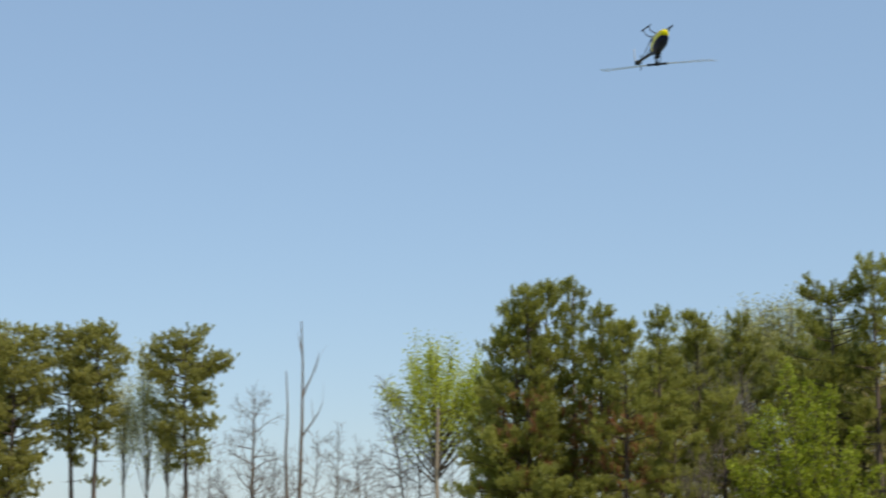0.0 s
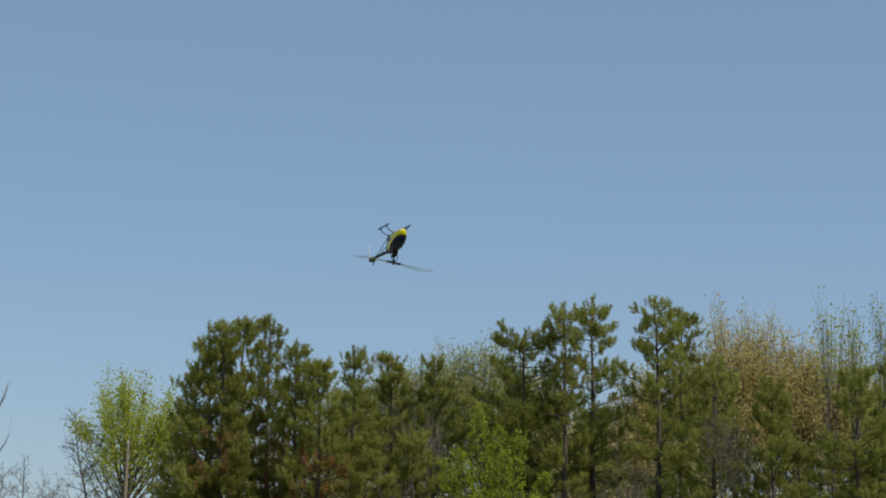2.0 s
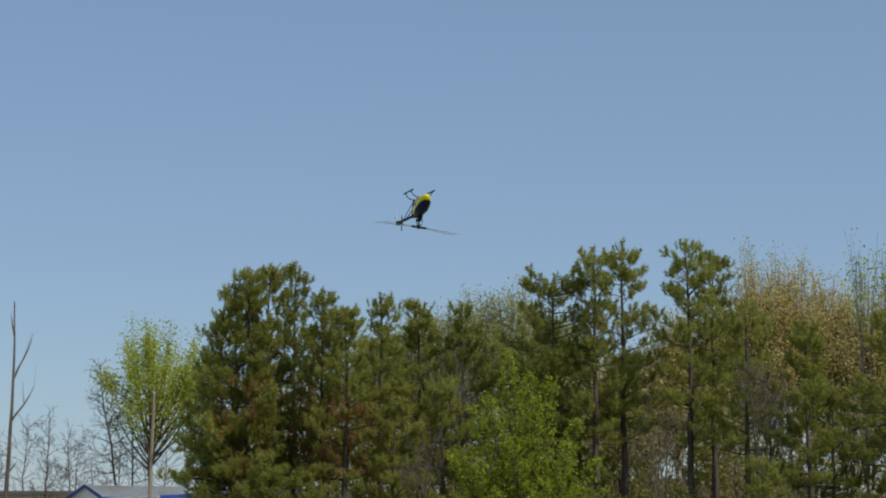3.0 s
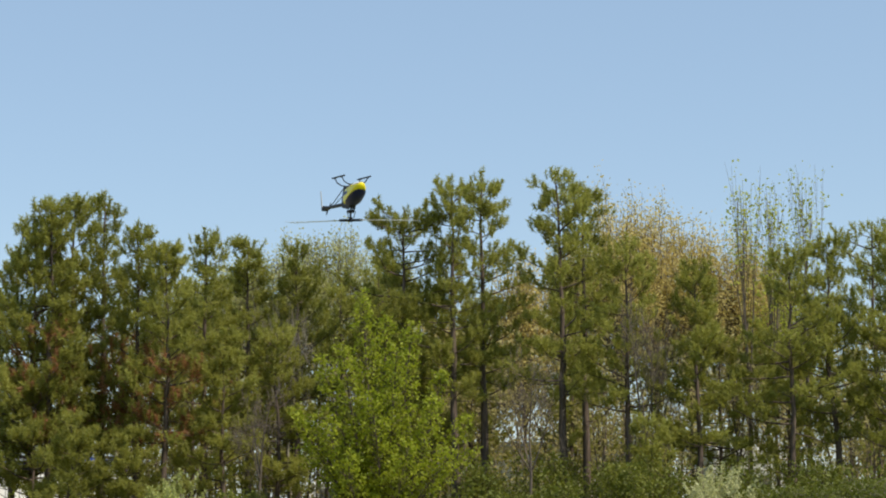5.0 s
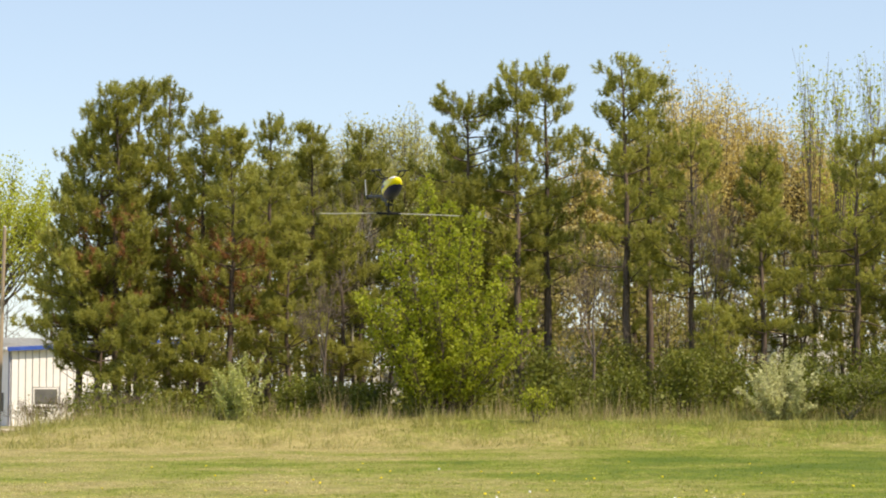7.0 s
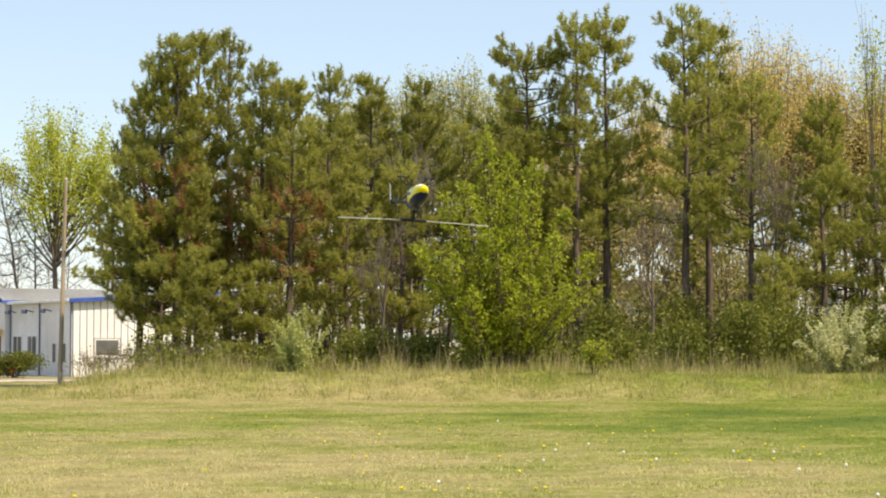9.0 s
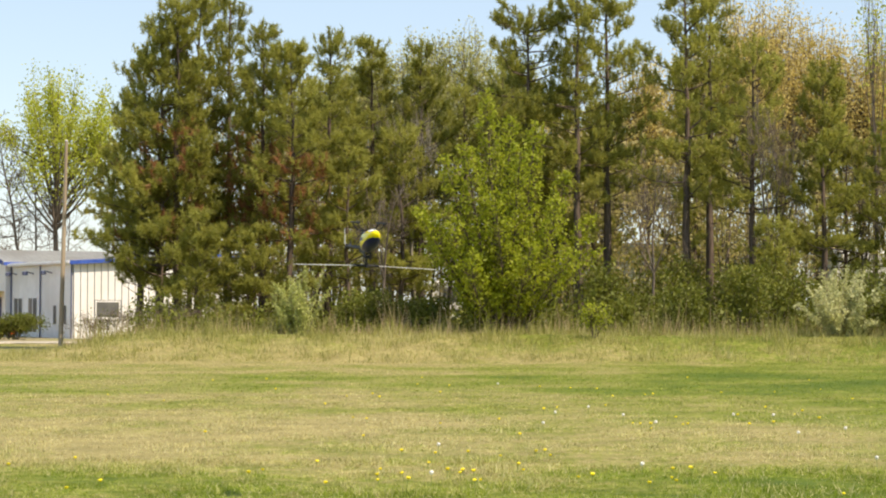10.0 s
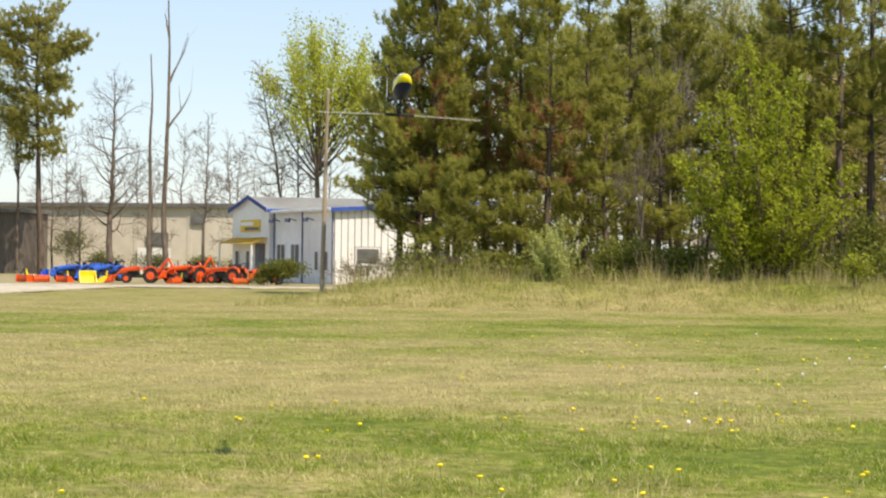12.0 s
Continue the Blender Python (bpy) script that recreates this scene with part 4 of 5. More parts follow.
def thicket():
    """The open wood behind the pines: many thin stems with sparse old leaves."""
    rng = np.random.default_rng(9)
    segs, tips = [], []
    for i in range(420):
        x = rng.uniform(-11, 40)
        y = rng.uniform(80, 112)
        if y < 100 and -24 < x < -8:
            continue
        h = rng.uniform(5, 6.5 + 0.13 * (y - 80))
        p = np.array([x, y, ground_z(x, y) - 0.1])
        d = unit(np.array([rng.normal(0, 0.06), rng.normal(0, 0.06), 1]))
        r = rng.uniform(0.03, 0.10)
        for k in range(5):
            d = unit(d + rng.normal(0, 0.06, 3))
            q = p + d * h / 5
            segs.append((p, q, r * (1 - 0.18 * k), r * (1 - 0.18 * (k + 1))))
            p = q
            for _ in range(2 if k else 0):
                e = unit(d + rng.normal(0, 0.6, 3))
                t = p + e * rng.uniform(0.5, 1.7)
                segs.append((p, t, 0.02, 0.01))
                tips.append(t)
    ob = root("thicket", pose(0, 0, 0), "open wood of thin bare stems behind the pines", "wood", kind="stuff")
    part("stems", limbs_mesh("stems", segs, 4), GREYBARK, ob)
    tips = np.array(tips)
    n = 100000
    low = np.stack([rng.uniform(-11, 36, n // 2), rng.uniform(79, 96, n // 2), rng.random(n // 2) ** 1.1 * 8.5 + 0.4], 1)
    low = low[np.array([noise.noise(Vector((p[0] * 0.5, p[1] * 0.5, p[2] * 0.5))) for p in low]) > -0.12]
    P = np.concatenate([tips[rng.integers(0, len(tips), n // 2)] + rng.normal(0, 0.6, (n // 2, 3)), low])
    part("leaves", soup("leaves", leaf_arrays(rng, P, 0.155), 4), THICKET, ob)


thicket()


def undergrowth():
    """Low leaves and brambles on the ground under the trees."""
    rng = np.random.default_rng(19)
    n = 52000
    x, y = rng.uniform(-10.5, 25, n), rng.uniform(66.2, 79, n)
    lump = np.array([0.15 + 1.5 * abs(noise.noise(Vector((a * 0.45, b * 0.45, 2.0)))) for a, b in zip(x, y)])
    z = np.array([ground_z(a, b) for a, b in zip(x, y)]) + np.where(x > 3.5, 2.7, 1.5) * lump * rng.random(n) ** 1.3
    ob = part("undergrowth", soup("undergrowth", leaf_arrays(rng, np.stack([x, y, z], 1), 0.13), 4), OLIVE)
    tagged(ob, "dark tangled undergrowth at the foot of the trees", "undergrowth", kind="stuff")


undergrowth()

# ---------------------------------------------------------------- buildings
YAW = math.degrees(math.atan2(0.506, 0.862))


def window(parent, x0, x1, z0, z1, y, face=-1, name="window"):
    """A framed pane in a wall whose face lies at y (local), looking along -y."""
    w = part(name, boxed(x0, x1, y + 0.01 * face, y + 0.012 * face + 0.05 * face, z0, z1), WHITE, parent, "white window frame")
    part("pane", boxed(x0 + 0.07, x1 - 0.07, y + 0.062 * face, y + 0.075 * face, z0 + 0.07, z1 - 0.07), GLASS, w, "dark glass")
    part("window_sill", boxed(x0 - 0.05, x1 + 0.05, y + 0.01 * face, y + 0.12 * face, z0 - 0.06, z0), WHITE, w)
    return w


def white_building():
    """Local x runs along the sunlit ribbed end, local y back along the shaded side."""
    b = root("white_building", pose(-18.0, 97.0, 0, 0, 0, YAW), "white ribbed steel building with blue roof trim", "building")
    # backing wall: shade of the panel gaps is in its dark colour
    bm = bmesh.new()
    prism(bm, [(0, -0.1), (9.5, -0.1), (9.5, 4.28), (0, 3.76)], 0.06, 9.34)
    part("wall", bm, SEAM, b, "steel wall behind the panels, coloured dark for gap shade")
    # ribbed panels on the end
    x = 0.03
    rib = 0.355
    i = 0
    while x + rib < 9.45:
        top = 3.74 + 0.0547 * x
        if 1.0 < x + rib / 2 < 2.42:
            for z0, z1 in ((0.05, 1.0), (1.95, top)):
                part("panel", boxed(x, x + rib - 0.045, 0.0, 0.075, z0, z1, 0.012), WHITE, b)
        else:
            part("panel", boxed(x, x + rib - 0.045, 0.0, 0.075, 0.05, top, 0.012), WHITE, b)
        x += rib
        i += 1
    window(b, 1.12, 2.42, 1.05, 1.92, 0.055)
    # shaded side: smooth panels
    for k in range(8):
        part("panel", boxed(-0.04, 0.0, 0.08 + k * 1.155, 0.08 + (k + 1) * 1.155 - 0.02, 0.05, 3.74, 0.008), WHITE, b)
    side = lambda y0, y1, z0, z1, mat, nm, d=0.07: part(nm, boxed(-d, -0.042, y0, y1, z0, z1), mat, b)
    for y0, y1, z0, z1 in ((0.75, 1.25, 0.7, 1.75), (2.2, 2.75, 0.7, 1.75)):
        w = side(y0, y1, z0, z1, WHITE, "window")
        part("pane", boxed(-0.085, -0.072, y0 + 0.07, y1 - 0.07, z0 + 0.07, z1 - 0.07), GLASS, w)
    for y0 in (5.1, 7.4):
        d = side(y0, y0 + 1.5, 0.05, 2.2, WHITE, "door")
        part("pane", boxed(-0.085, -0.072, y0 + 0.12, y0 + 0.68, 0.35, 2.05), GLASS, d, "dark glass")
        part("pane", boxed(-0.085, -0.072, y0 + 0.82, y0 + 1.38, 0.35, 2.05), GLASS, d, "dark glass")
    for y in (0.0, 4.6, 9.2):
        part("downpipe", rod(bmesh.new(), (-0.10, y + 0.02, 0.05), (-0.10, y + 0.02, 3.72), 0.04), NAVY, b, "dark blue downpipe")
    for y in (3.0, 5.8, 8.5):
        lampbm = bmesh.new()
        rod(lampbm, (-0.02, y, 3.3), (-0.45, y, 3.42), 0.03)
        box(lampbm, -0.62, -0.38, y - 0.14, y + 0.14, 3.22, 3.42, 0.03)
        part("floodlight", lampbm, NAVY, b, "small dark floodlight")
    bm = prism(bmesh.new(), [(-0.25, 3.80), (9.75, 4.36), (9.75, 4.44), (-0.25, 3.90)], -0.22, 9.12)
    part("roof", bm, ROOFING, b, "pale metal roof")
    part("fascia", prism(bmesh.new(), [(-0.28, 3.68), (9.75, 4.23), (9.75, 4.43), (-0.28, 3.88)], -0.27, -0.225), BLUE, b, "blue roof trim")
    part("gutter", boxed(-0.36, -0.26, -0.2, 9.1, 3.72, 3.86, 0.02), WHITE, b)
    # taller cross-gabled block behind
    y0, y1, ym = 9.4, 16.0, 12.5
    bm = bmesh.new()
    verts = [(y0, -0.1), (y1, -0.1), (y1, 3.95), (ym, 4.66), (y0, 3.95)]
    lo = [bm.verts.new((-0.35, y, z)) for y, z in verts]
    hi = [bm.verts.new((14.0, y, z)) for y, z in verts]
    bm.faces.new(lo)
    bm.faces.new(hi[::-1])
    for i in range(5):
        j = (i + 1) % 5
        bm.faces.new((lo[j], lo[i], hi[i], hi[j]))
    bmesh.ops.recalc_face_normals(bm, faces=bm.faces)
    part("gable_block", bm, WHITE, b, "white gabled block")
    for ya, yb, nm in ((y0 - 0.25, ym, "roof_slope"), (y1 + 0.25, ym, "roof_slope")):
        bm = bmesh.new()
        za, zb = 3.93, 4.70
        q = [bm.verts.new(p) for p in ((-0.55, ya, za), (14.2, ya, za), (14.2, yb, zb), (-0.55, yb, zb))]
        bm.faces.new(q)
        bmesh.ops.solidify(bm, geom=bm.faces[:], thickness=-0.07)
        bmesh.ops.recalc_face_normals(bm, faces=bm.faces)
        rf = part(nm, bm, ROOFING, b, "pale metal roof")
        bm = bmesh.new()
        q = [bm.verts.new(p) for p in ((-0.58, ya, za - 0.14), (-0.58, yb, zb - 0.14), (-0.58, yb, zb + 0.09), (-0.58, ya, za + 0.09))]
        bm.faces.new(q)
        bmesh.ops.solidify(bm, geom=bm.faces[:], thickness=0.03)
        part("fascia", bm, BLUE, rf, "blue roof trim")
    part("eave_trim", boxed(-0.55, 14.2, y0 - 0.30, y0 - 0.255, 3.80, 3.97), BLUE, b, "blue eave trim")
    sg = part("sign", boxed(-0.42, -0.36, 10.8, 14.3, 2.75, 3.42, 0.02), YELLOW, b, "yellow sign board")
    for k, (ya, yb, za, zb) in enumerate(((10.95, 13.4, 2.85, 3.0), (11.9, 14.15, 3.1, 3.3))):
        part("lettering", boxed(-0.44, -0.422, ya, yb, za, zb), NAVY if k == 0 else WHITE, sg)
    bm = bmesh.new()
    q = [bm.verts.new(p) for p in ((-0.36, 9.6, 2.45), (-0.36, 15.9, 2.45), (-1.3, 15.9, 2.1), (-1.3, 9.6, 2.1))]
    bm.faces.new(q)
    bmesh.ops.solidify(bm, geom=bm.faces[:], thickness=0.12)
    bmesh.ops.recalc_face_normals(bm, faces=bm.faces)
    part("awning", bm, YELLOW, b, "yellow entrance awning")
    for y in (9.75, 15.75):
        part("post", rod(bmesh.new(), (-1.2, y, 0), (-1.2, y, 2.08), 0.06), WHITE, b)
    d = part("door", boxed(-0.41, -0.36, 10.0, 11.6, 0.05, 2.1), NAVY, b)
    part("pane", boxed(-0.425, -0.412, 10.15, 10.75, 0.3, 1.95), GLASS, d)
    for y in (12.6, 14.6):
        w = part("window", boxed(-0.40, -0.36, y, y + 0.7, 0.6, 1.75), WHITE, b)
        part("pane", boxed(-0.415, -0.402, y + 0.07, y + 0.63, 0.67, 1.68), GLASS, w)


white_building()


def cream_building():
    b = root("warehouse", pose(-62, 141, 0), "long low cream-coloured warehouse with a dark roof edge", "building")
    part("wall", boxed(0, 40, 0, 14, -0.1, 4.85), CREAM, b)
    part("roof", boxed(-0.3, 40.3, -0.3, 14.3, 4.85, 5.15), DARKROOF, b, "dark flat roof edge")
    for x in range(1, 40, 4):
        part("pilaster", boxed(x, x + 0.3, -0.035, -0.002, 0, 4.8), CREAM, b)
    for x, w, z0, z1 in ((25.3, 1.0, 3.6, 4.4), (8.8, 0.9, 3.6, 4.4), (22.0, 1.6, 2.0, 3.0)):
        f = part("window", boxed(x, x + w, -0.16, -0.122, z0, z1), DARKROOF, b)
        part("pane", boxed(x + 0.1, x + w - 0.1, -0.18, -0.162, z0 + 0.1, z1 - 0.1), GLASS, f)
    d = part("loading_door", boxed(21.3, 23.8, -0.16, -0.122, 0, 1.9), WHITE, b, "pale roller door")
    s = root("brown_shed", pose(-66, 128, 0), "dark brown boarded shed with a grey roof", "shed")
    part("wall", boxed(0, 20.85, 0, 6, -0.1, 4.15), BROWNWALL, s)
    part("roof", prism(bmesh.new(), [(-0.3, 4.15), (21.1, 4.15), (21.1, 4.38), (-0.3, 4.38)], -0.4, 6.4), DARKROOF, s)
    for x in (3.0, 8.0, 13.0, 17.0):
        part("bay_opening", boxed(x, x + 2.2, -0.03, -0.004, 0.1, 2.6), DARKROOF, s)
    g = root("storage_building", pose(4.2, 97, 0), "low pale storage building half hidden by the trees", "building")
    part("wall", boxed(0, 13.0, 0, 8, -0.1, 4.6), WHITE, g)
    part("roof", prism(bmesh.new(), [(-0.3, 4.55), (13.3, 4.55), (13.3, 4.75), (-0.3, 4.75)], -0.4, 8.4), ROOFING, g, "grey metal roof")
    for x in (1.5, 4.5, 7.5, 10.5):
        d = part("roller_door", boxed(x, x + 1.9, -0.05, -0.004, 0.2, 2.8), CREAM, g)


cream_building()


def trailer(x, y, w, h, label):
    z = ground_z(x, y)
    t = root("trailer", pose(x, y, z), label, "trailer", "parked trailers")
    part("body", boxed(0, w, 0, 2.3, 0.55, h, 0.12), WHITE, t)
    part("stripe", boxed(0.1, w - 0.1, -0.02, -0.003, 0.95, 1.15), STEEL, t)
    for x0 in (0.6, w - 1.7):
        wn = part("window", boxed(x0, x0 + 1.0, -0.03, -0.003, 1.5, 2.1), STEEL, t)
        part("pane", boxed(x0 + 0.07, x0 + 0.93, -0.045, -0.032, 1.57, 2.03), GLASS, wn)
    for x0 in (w * 0.42, w * 0.6):
        wheel = part("wheel", rod(bmesh.new(), (x0, 0.05, 0.33), (x0, 0.3, 0.33), 0.33, sides=20), RUBBER, t)
        part("rim", rod(bmesh.new(), (x0, 0.03, 0.33), (x0, 0.06, 0.33), 0.18, sides=14), STEEL, wheel)


trailer(16.3, 83, 3.3, 3.3, "white caravan parked behind the trees")
trailer(-0.6, 90, 3.4, 2.4, "small white box trailer behind the trees")

# ---------------------------------------------------------------- pole


def utility_pole():
    p = root("utility_pole", pose(-14.5, 75.5, 0), "weathered wooden pole standing at the field edge", "pole")
    bm = rod(bmesh.new(), (0, 0, -0.4), (0.10, 0, 4.0), 0.092, 0.08, 12)
    rod(bm, (0.10, 0, 3.98), (0.18, 0, 7.9), 0.08, 0.06, 12)
    part("shaft", bm, POLEWOOD, p)
    part("cap", rod(bmesh.new(), (0.18, 0, 7.9), (0.18, 0, 7.96), 0.075, 0.04, 12), STEEL, p, "pale metal cap")
    for z in (5.6, 6.4):
        part("bolt", rod(bmesh.new(), (0.14, -0.05, z), (0.14, -0.15, z), 0.02), STEEL, p)


utility_pole()

# ---------------------------------------------------------------- yard machines


def wheel_part(parent, x, y, r, w, rim):
    bm = bmesh.new()
    rod(bm, (x, y - w / 2, r), (x, y + w / 2, r), r, sides=22)
    es = [e for e in bm.edges if abs(e.verts[0].co.y - e.verts[1].co.y) < 1e-4]
    bmesh.ops.bevel(bm, geom=es, offset=r * 0.14, segments=2, affect="EDGES")
    t = part("wheel", bm, RUBBER, parent, "black rubber tyre")
    part("rim", rod(bmesh.new(), (x, y - w / 2 - 0.015, r), (x, y + w / 2 + 0.015, r), r * 0.52, sides=16), rim, t)


def tractor(x, y, turn, paint, label, lift=0.5, backhoe=False, s=0.70):
    t = root("tractor", pose(x, y, 0.06, 0, 0, turn) @ Matrix.Scale(s, 4), label, "tractor", "yard tractors")
    bm = prism(bmesh.new(), [(0.35, 0.88), (1.20, 0.84), (1.42, 0.62), (1.76, 0.60), (1.80, 0.80), (1.68, 1.04), (1.2, 1.14), (0.45, 1.20), (0.35, 1.1)], -0.27, 0.27)
    bmesh.ops.bevel(bm, geom=bm.edges[:], offset=0.04, segments=2, affect="EDGES")
    part("hood", bm, paint, t)
    part("grille", boxed(1.79, 1.82, -0.2, 0.2, 0.62, 1.0), RUBBER, t)
    part("engine", boxed(0.42, 1.38, -0.21, 0.21, 0.58, 0.86, 0.03), RUBBER, t, "black engine block")
    part("exhaust", rod(bmesh.new(), (1.05, 0.2, 1.1), (1.05, 0.2, 1.55), 0.03, sides=8), RUBBER, t)
    part("chassis", boxed(-0.65, 1.7, -0.18, 0.18, 0.38, 0.575, 0.03), RUBBER, t)
    for sy in (-1, 1):
        bm = prism(bmesh.new(), [(-0.85, 0.72), (-0.75, 1.08), (-0.35, 1.22), (0.12, 1.08), (0.2, 0.8), (0.12, 0.8), (0.02, 1.0), (-0.35, 1.13), (-0.68, 1.0)], sy * 0.42, sy * 0.76)
        part("fender", bm, paint, t)
        wheel_part(t, -0.35, sy * 0.60, 0.54, 0.30, paint)
        wheel_part(t, 1.35, sy * 0.52, 0.34, 0.22, paint)
        bm = rod(bmesh.new(), (-0.55, sy * 0.42, 0.9), (-0.95, sy * 0.42, 1.45), 0.035)
        part("roll_bar", bm, RUBBER, t)
        bm = rod(bmesh.new(), (0.35, sy * 0.42, 1.15), (1.7, sy * 0.42, 0.85 + lift * 0.4), 0.055, sides=6)
        rod(bm, (1.7, sy * 0.42, 0.85 + lift * 0.4), (2.25, sy * 0.42, 0.30 + lift), 0.055, sides=6)
        part("loader_arm", bm, paint, t)
    part("roll_bar_top", rod(bmesh.new(), (-0.95, -0.42, 1.45), (-0.95, 0.42, 1.45), 0.035), RUBBER, t)
    bm = boxed(-0.55, -0.1, -0.22, 0.22, 0.98, 1.08, 0.03)
    box(bm, -0.6, -0.5, -0.22, 0.22, 1.05, 1.42, 0.03)
    part("seat", bm, RUBBER, t)
    bm = rod(bmesh.new(), (0.28, 0, 1.1), (0.05, 0, 1.35), 0.02)
    bmesh.ops.create_cone(bm, segments=14, radius1=0.18, radius2=0.16, depth=0.03, cap_ends=True, matrix=Matrix.Translation((0.05, 0, 1.36)) @ Matrix.Rotation(-0.7, 4, "Y"))
    part("steering_wheel", bm, RUBBER, t)
    z = lift
    bm = prism(bmesh.new(), [(2.2, z + 0.02), (2.85, z + 0.0), (2.86, z + 0.06), (2.32, z + 0.12), (2.28, z + 0.5), (2.2, z + 0.52)], -0.75, 0.75)
    for sy in (-0.75, 0.72):
        prism(bm, [(2.2, z + 0.02), (2.85, z), (2.5, z + 0.5), (2.2, z + 0.52)], sy, sy + 0.03)
    part("bucket", bm, paint, t)
    if backhoe:
        bm = rod(bmesh.new(), (-0.75, 0, 0.7), (-1.55, 0, 1.75), 0.11, 0.08, 6)
        rod(bm, (-1.55, 0, 1.75), (-2.05, 0, 0.75), 0.08, 0.06, 6)
        prism(bm, [(-2.25, 0.3), (-1.85, 0.35), (-1.95, 0.8), (-2.15, 0.78)], -0.2, 0.2)
        part("backhoe", bm, paint, t)
    return t


tractor(-27.0, 95, 192, ORANGE, "orange compact tractor with loader and backhoe", 0.06, True)
tractor(-22.9, 96, 168, ORANGE, "orange compact tractor with its loader lowered", 0.10)
tractor(-25.1, 96.2, 225, ORANGE, "orange compact tractor parked behind the first", 0.35, True, 0.74)
tractor(-24.0, 98.5, 200, ORANGE, "orange compact tractor parked in the second row", 0.15, False, 0.66)
tractor(-26.2, 99.5, 150, ORANGE, "small orange tractor turned towards the building", 0.2, True, 0.62)
tractor(-21.9, 99.0, 240, ORANGE, "small orange tractor beside the round bush", 0.3, False, 0.62)
tractor(-31.9, 99.5, 228, TRACTORBLUE, "blue compact tractor with a front loader", 0.35)
tractor(-30.3, 100, 236, TRACTORBLUE, "blue compact tractor with a roll bar", 0.2)
tractor(-31.2, 102.5, 205, TRACTORBLUE, "blue tractor parked at the back of the row", 0.3, False, 0.76)


def implement(x, y, turn, paint, label, w=1.1, s=0.78):
    """A tractor-drawn box scraper: side plates, curved mouldboard, a hitch frame, teeth and a warning tag."""
    t = root("implement", pose(x, y, 0.06, 0, 0, turn) @ Matrix.Scale(s, 4), label, "implement", "yard implements")
    for sy in (-1, 1):
        bm = prism(bmesh.new(), [(0, 0.0), (0.78, 0.0), (0.84, 0.14), (0.46, 0.50), (0.08, 0.56), (0.0, 0.42)], sy * w / 2, sy * (w / 2 + 0.04))
        part("side_plate", bm, paint, t)
    part("mouldboard", prism(bmesh.new(), [(0.16, 0.05), (0.24, 0.02), (0.15, 0.26), (0.22, 0.52), (0.14, 0.52), (0.08, 0.26)], -w / 2 + 0.003, w / 2 - 0.003), paint, t)
    part("crossbar", boxed(0.42, 0.52, -w / 2 + 0.003, w / 2 - 0.003, 0.34, 0.44, 0.015), paint, t)
    for k in range(4):
        y0 = -w * 0.36 + k * w * 0.24
        part("tooth", prism(bmesh.new(), [(0.44, 0.36), (0.50, 0.36), (0.58, 0.02), (0.53, 0.02)], y0, y0 + 0.035), STEEL, t)
    bm = rod(bmesh.new(), (0.12, -0.28, 0.5), (0.30, 0, 1.0), 0.035, sides=6)
    rod(bm, (0.12, 0.28, 0.5), (0.30, 0, 1.0), 0.035, sides=6)
    rod(bm, (0.47, 0, 0.42), (0.30, 0, 1.0), 0.03, sides=6)
    part("hitch", bm, RUBBER, t)
    part("tag", prism(bmesh.new(), [(-0.02, 0.55), (0.20, 0.52), (0.02, 0.98), (-0.05, 0.95)], -w / 2 - 0.03, -w / 2 - 0.008), MACHYELLOW, t, "yellow warning tag")


for px, py, turn, mat, lab, s in ((-33.0, 94.0, 60, ORANGE, "orange box scraper on the dirt", 0.68), (-32.05, 94.3, 125, ORANGE, "orange box scraper on the dirt", 0.68), (-30.95, 94.0, 70, ORANGE, "orange box scraper on the dirt", 0.62),
                                  (-29.0, 95.2, 200, MACHYELLOW, "dull yellow loader attachment on the dirt", 0.62),
                                  (-25.1, 93.8, 150, ORANGE, "orange scraper stood beside the tractor", 0.55), (-22.0, 94.0, 115, ORANGE, "orange scraper with a yellow tag", 0.6)):
    implement(px, py, turn, mat, lab, s=s)


def loose_bucket(x, y, turn, paint, label):
    """A loader bucket set down on its back edge."""
    t = root("loader_bucket", pose(x, y, 0.06, 0, 0, turn), label, "bucket")
    part("shell", prism(bmesh.new(), [(0, 0.0), (0.55, 0.0), (0.57, 0.03), (0.16, 0.10), (0.10, 0.30), (0.16, 0.58), (0.10, 0.60), (0.0, 0.35)], -0.38, 0.38), paint, t)
    for sy in (-0.41, 0.383):
        part("cheek", prism(bmesh.new(), [(0, 0), (0.55, 0), (0.34, 0.34), (0.15, 0.60), (0, 0.36)], sy, sy + 0.027), paint, t)
    part("mount", boxed(-0.10, -0.003, -0.2, 0.2, 0.15, 0.38, 0.02), STEEL, t)


loose_bucket(-29.65, 93.9, -62, MACHYELLOW, "bright yellow loader bucket on the dirt")

# ---------------------------------------------------------------- dandelions


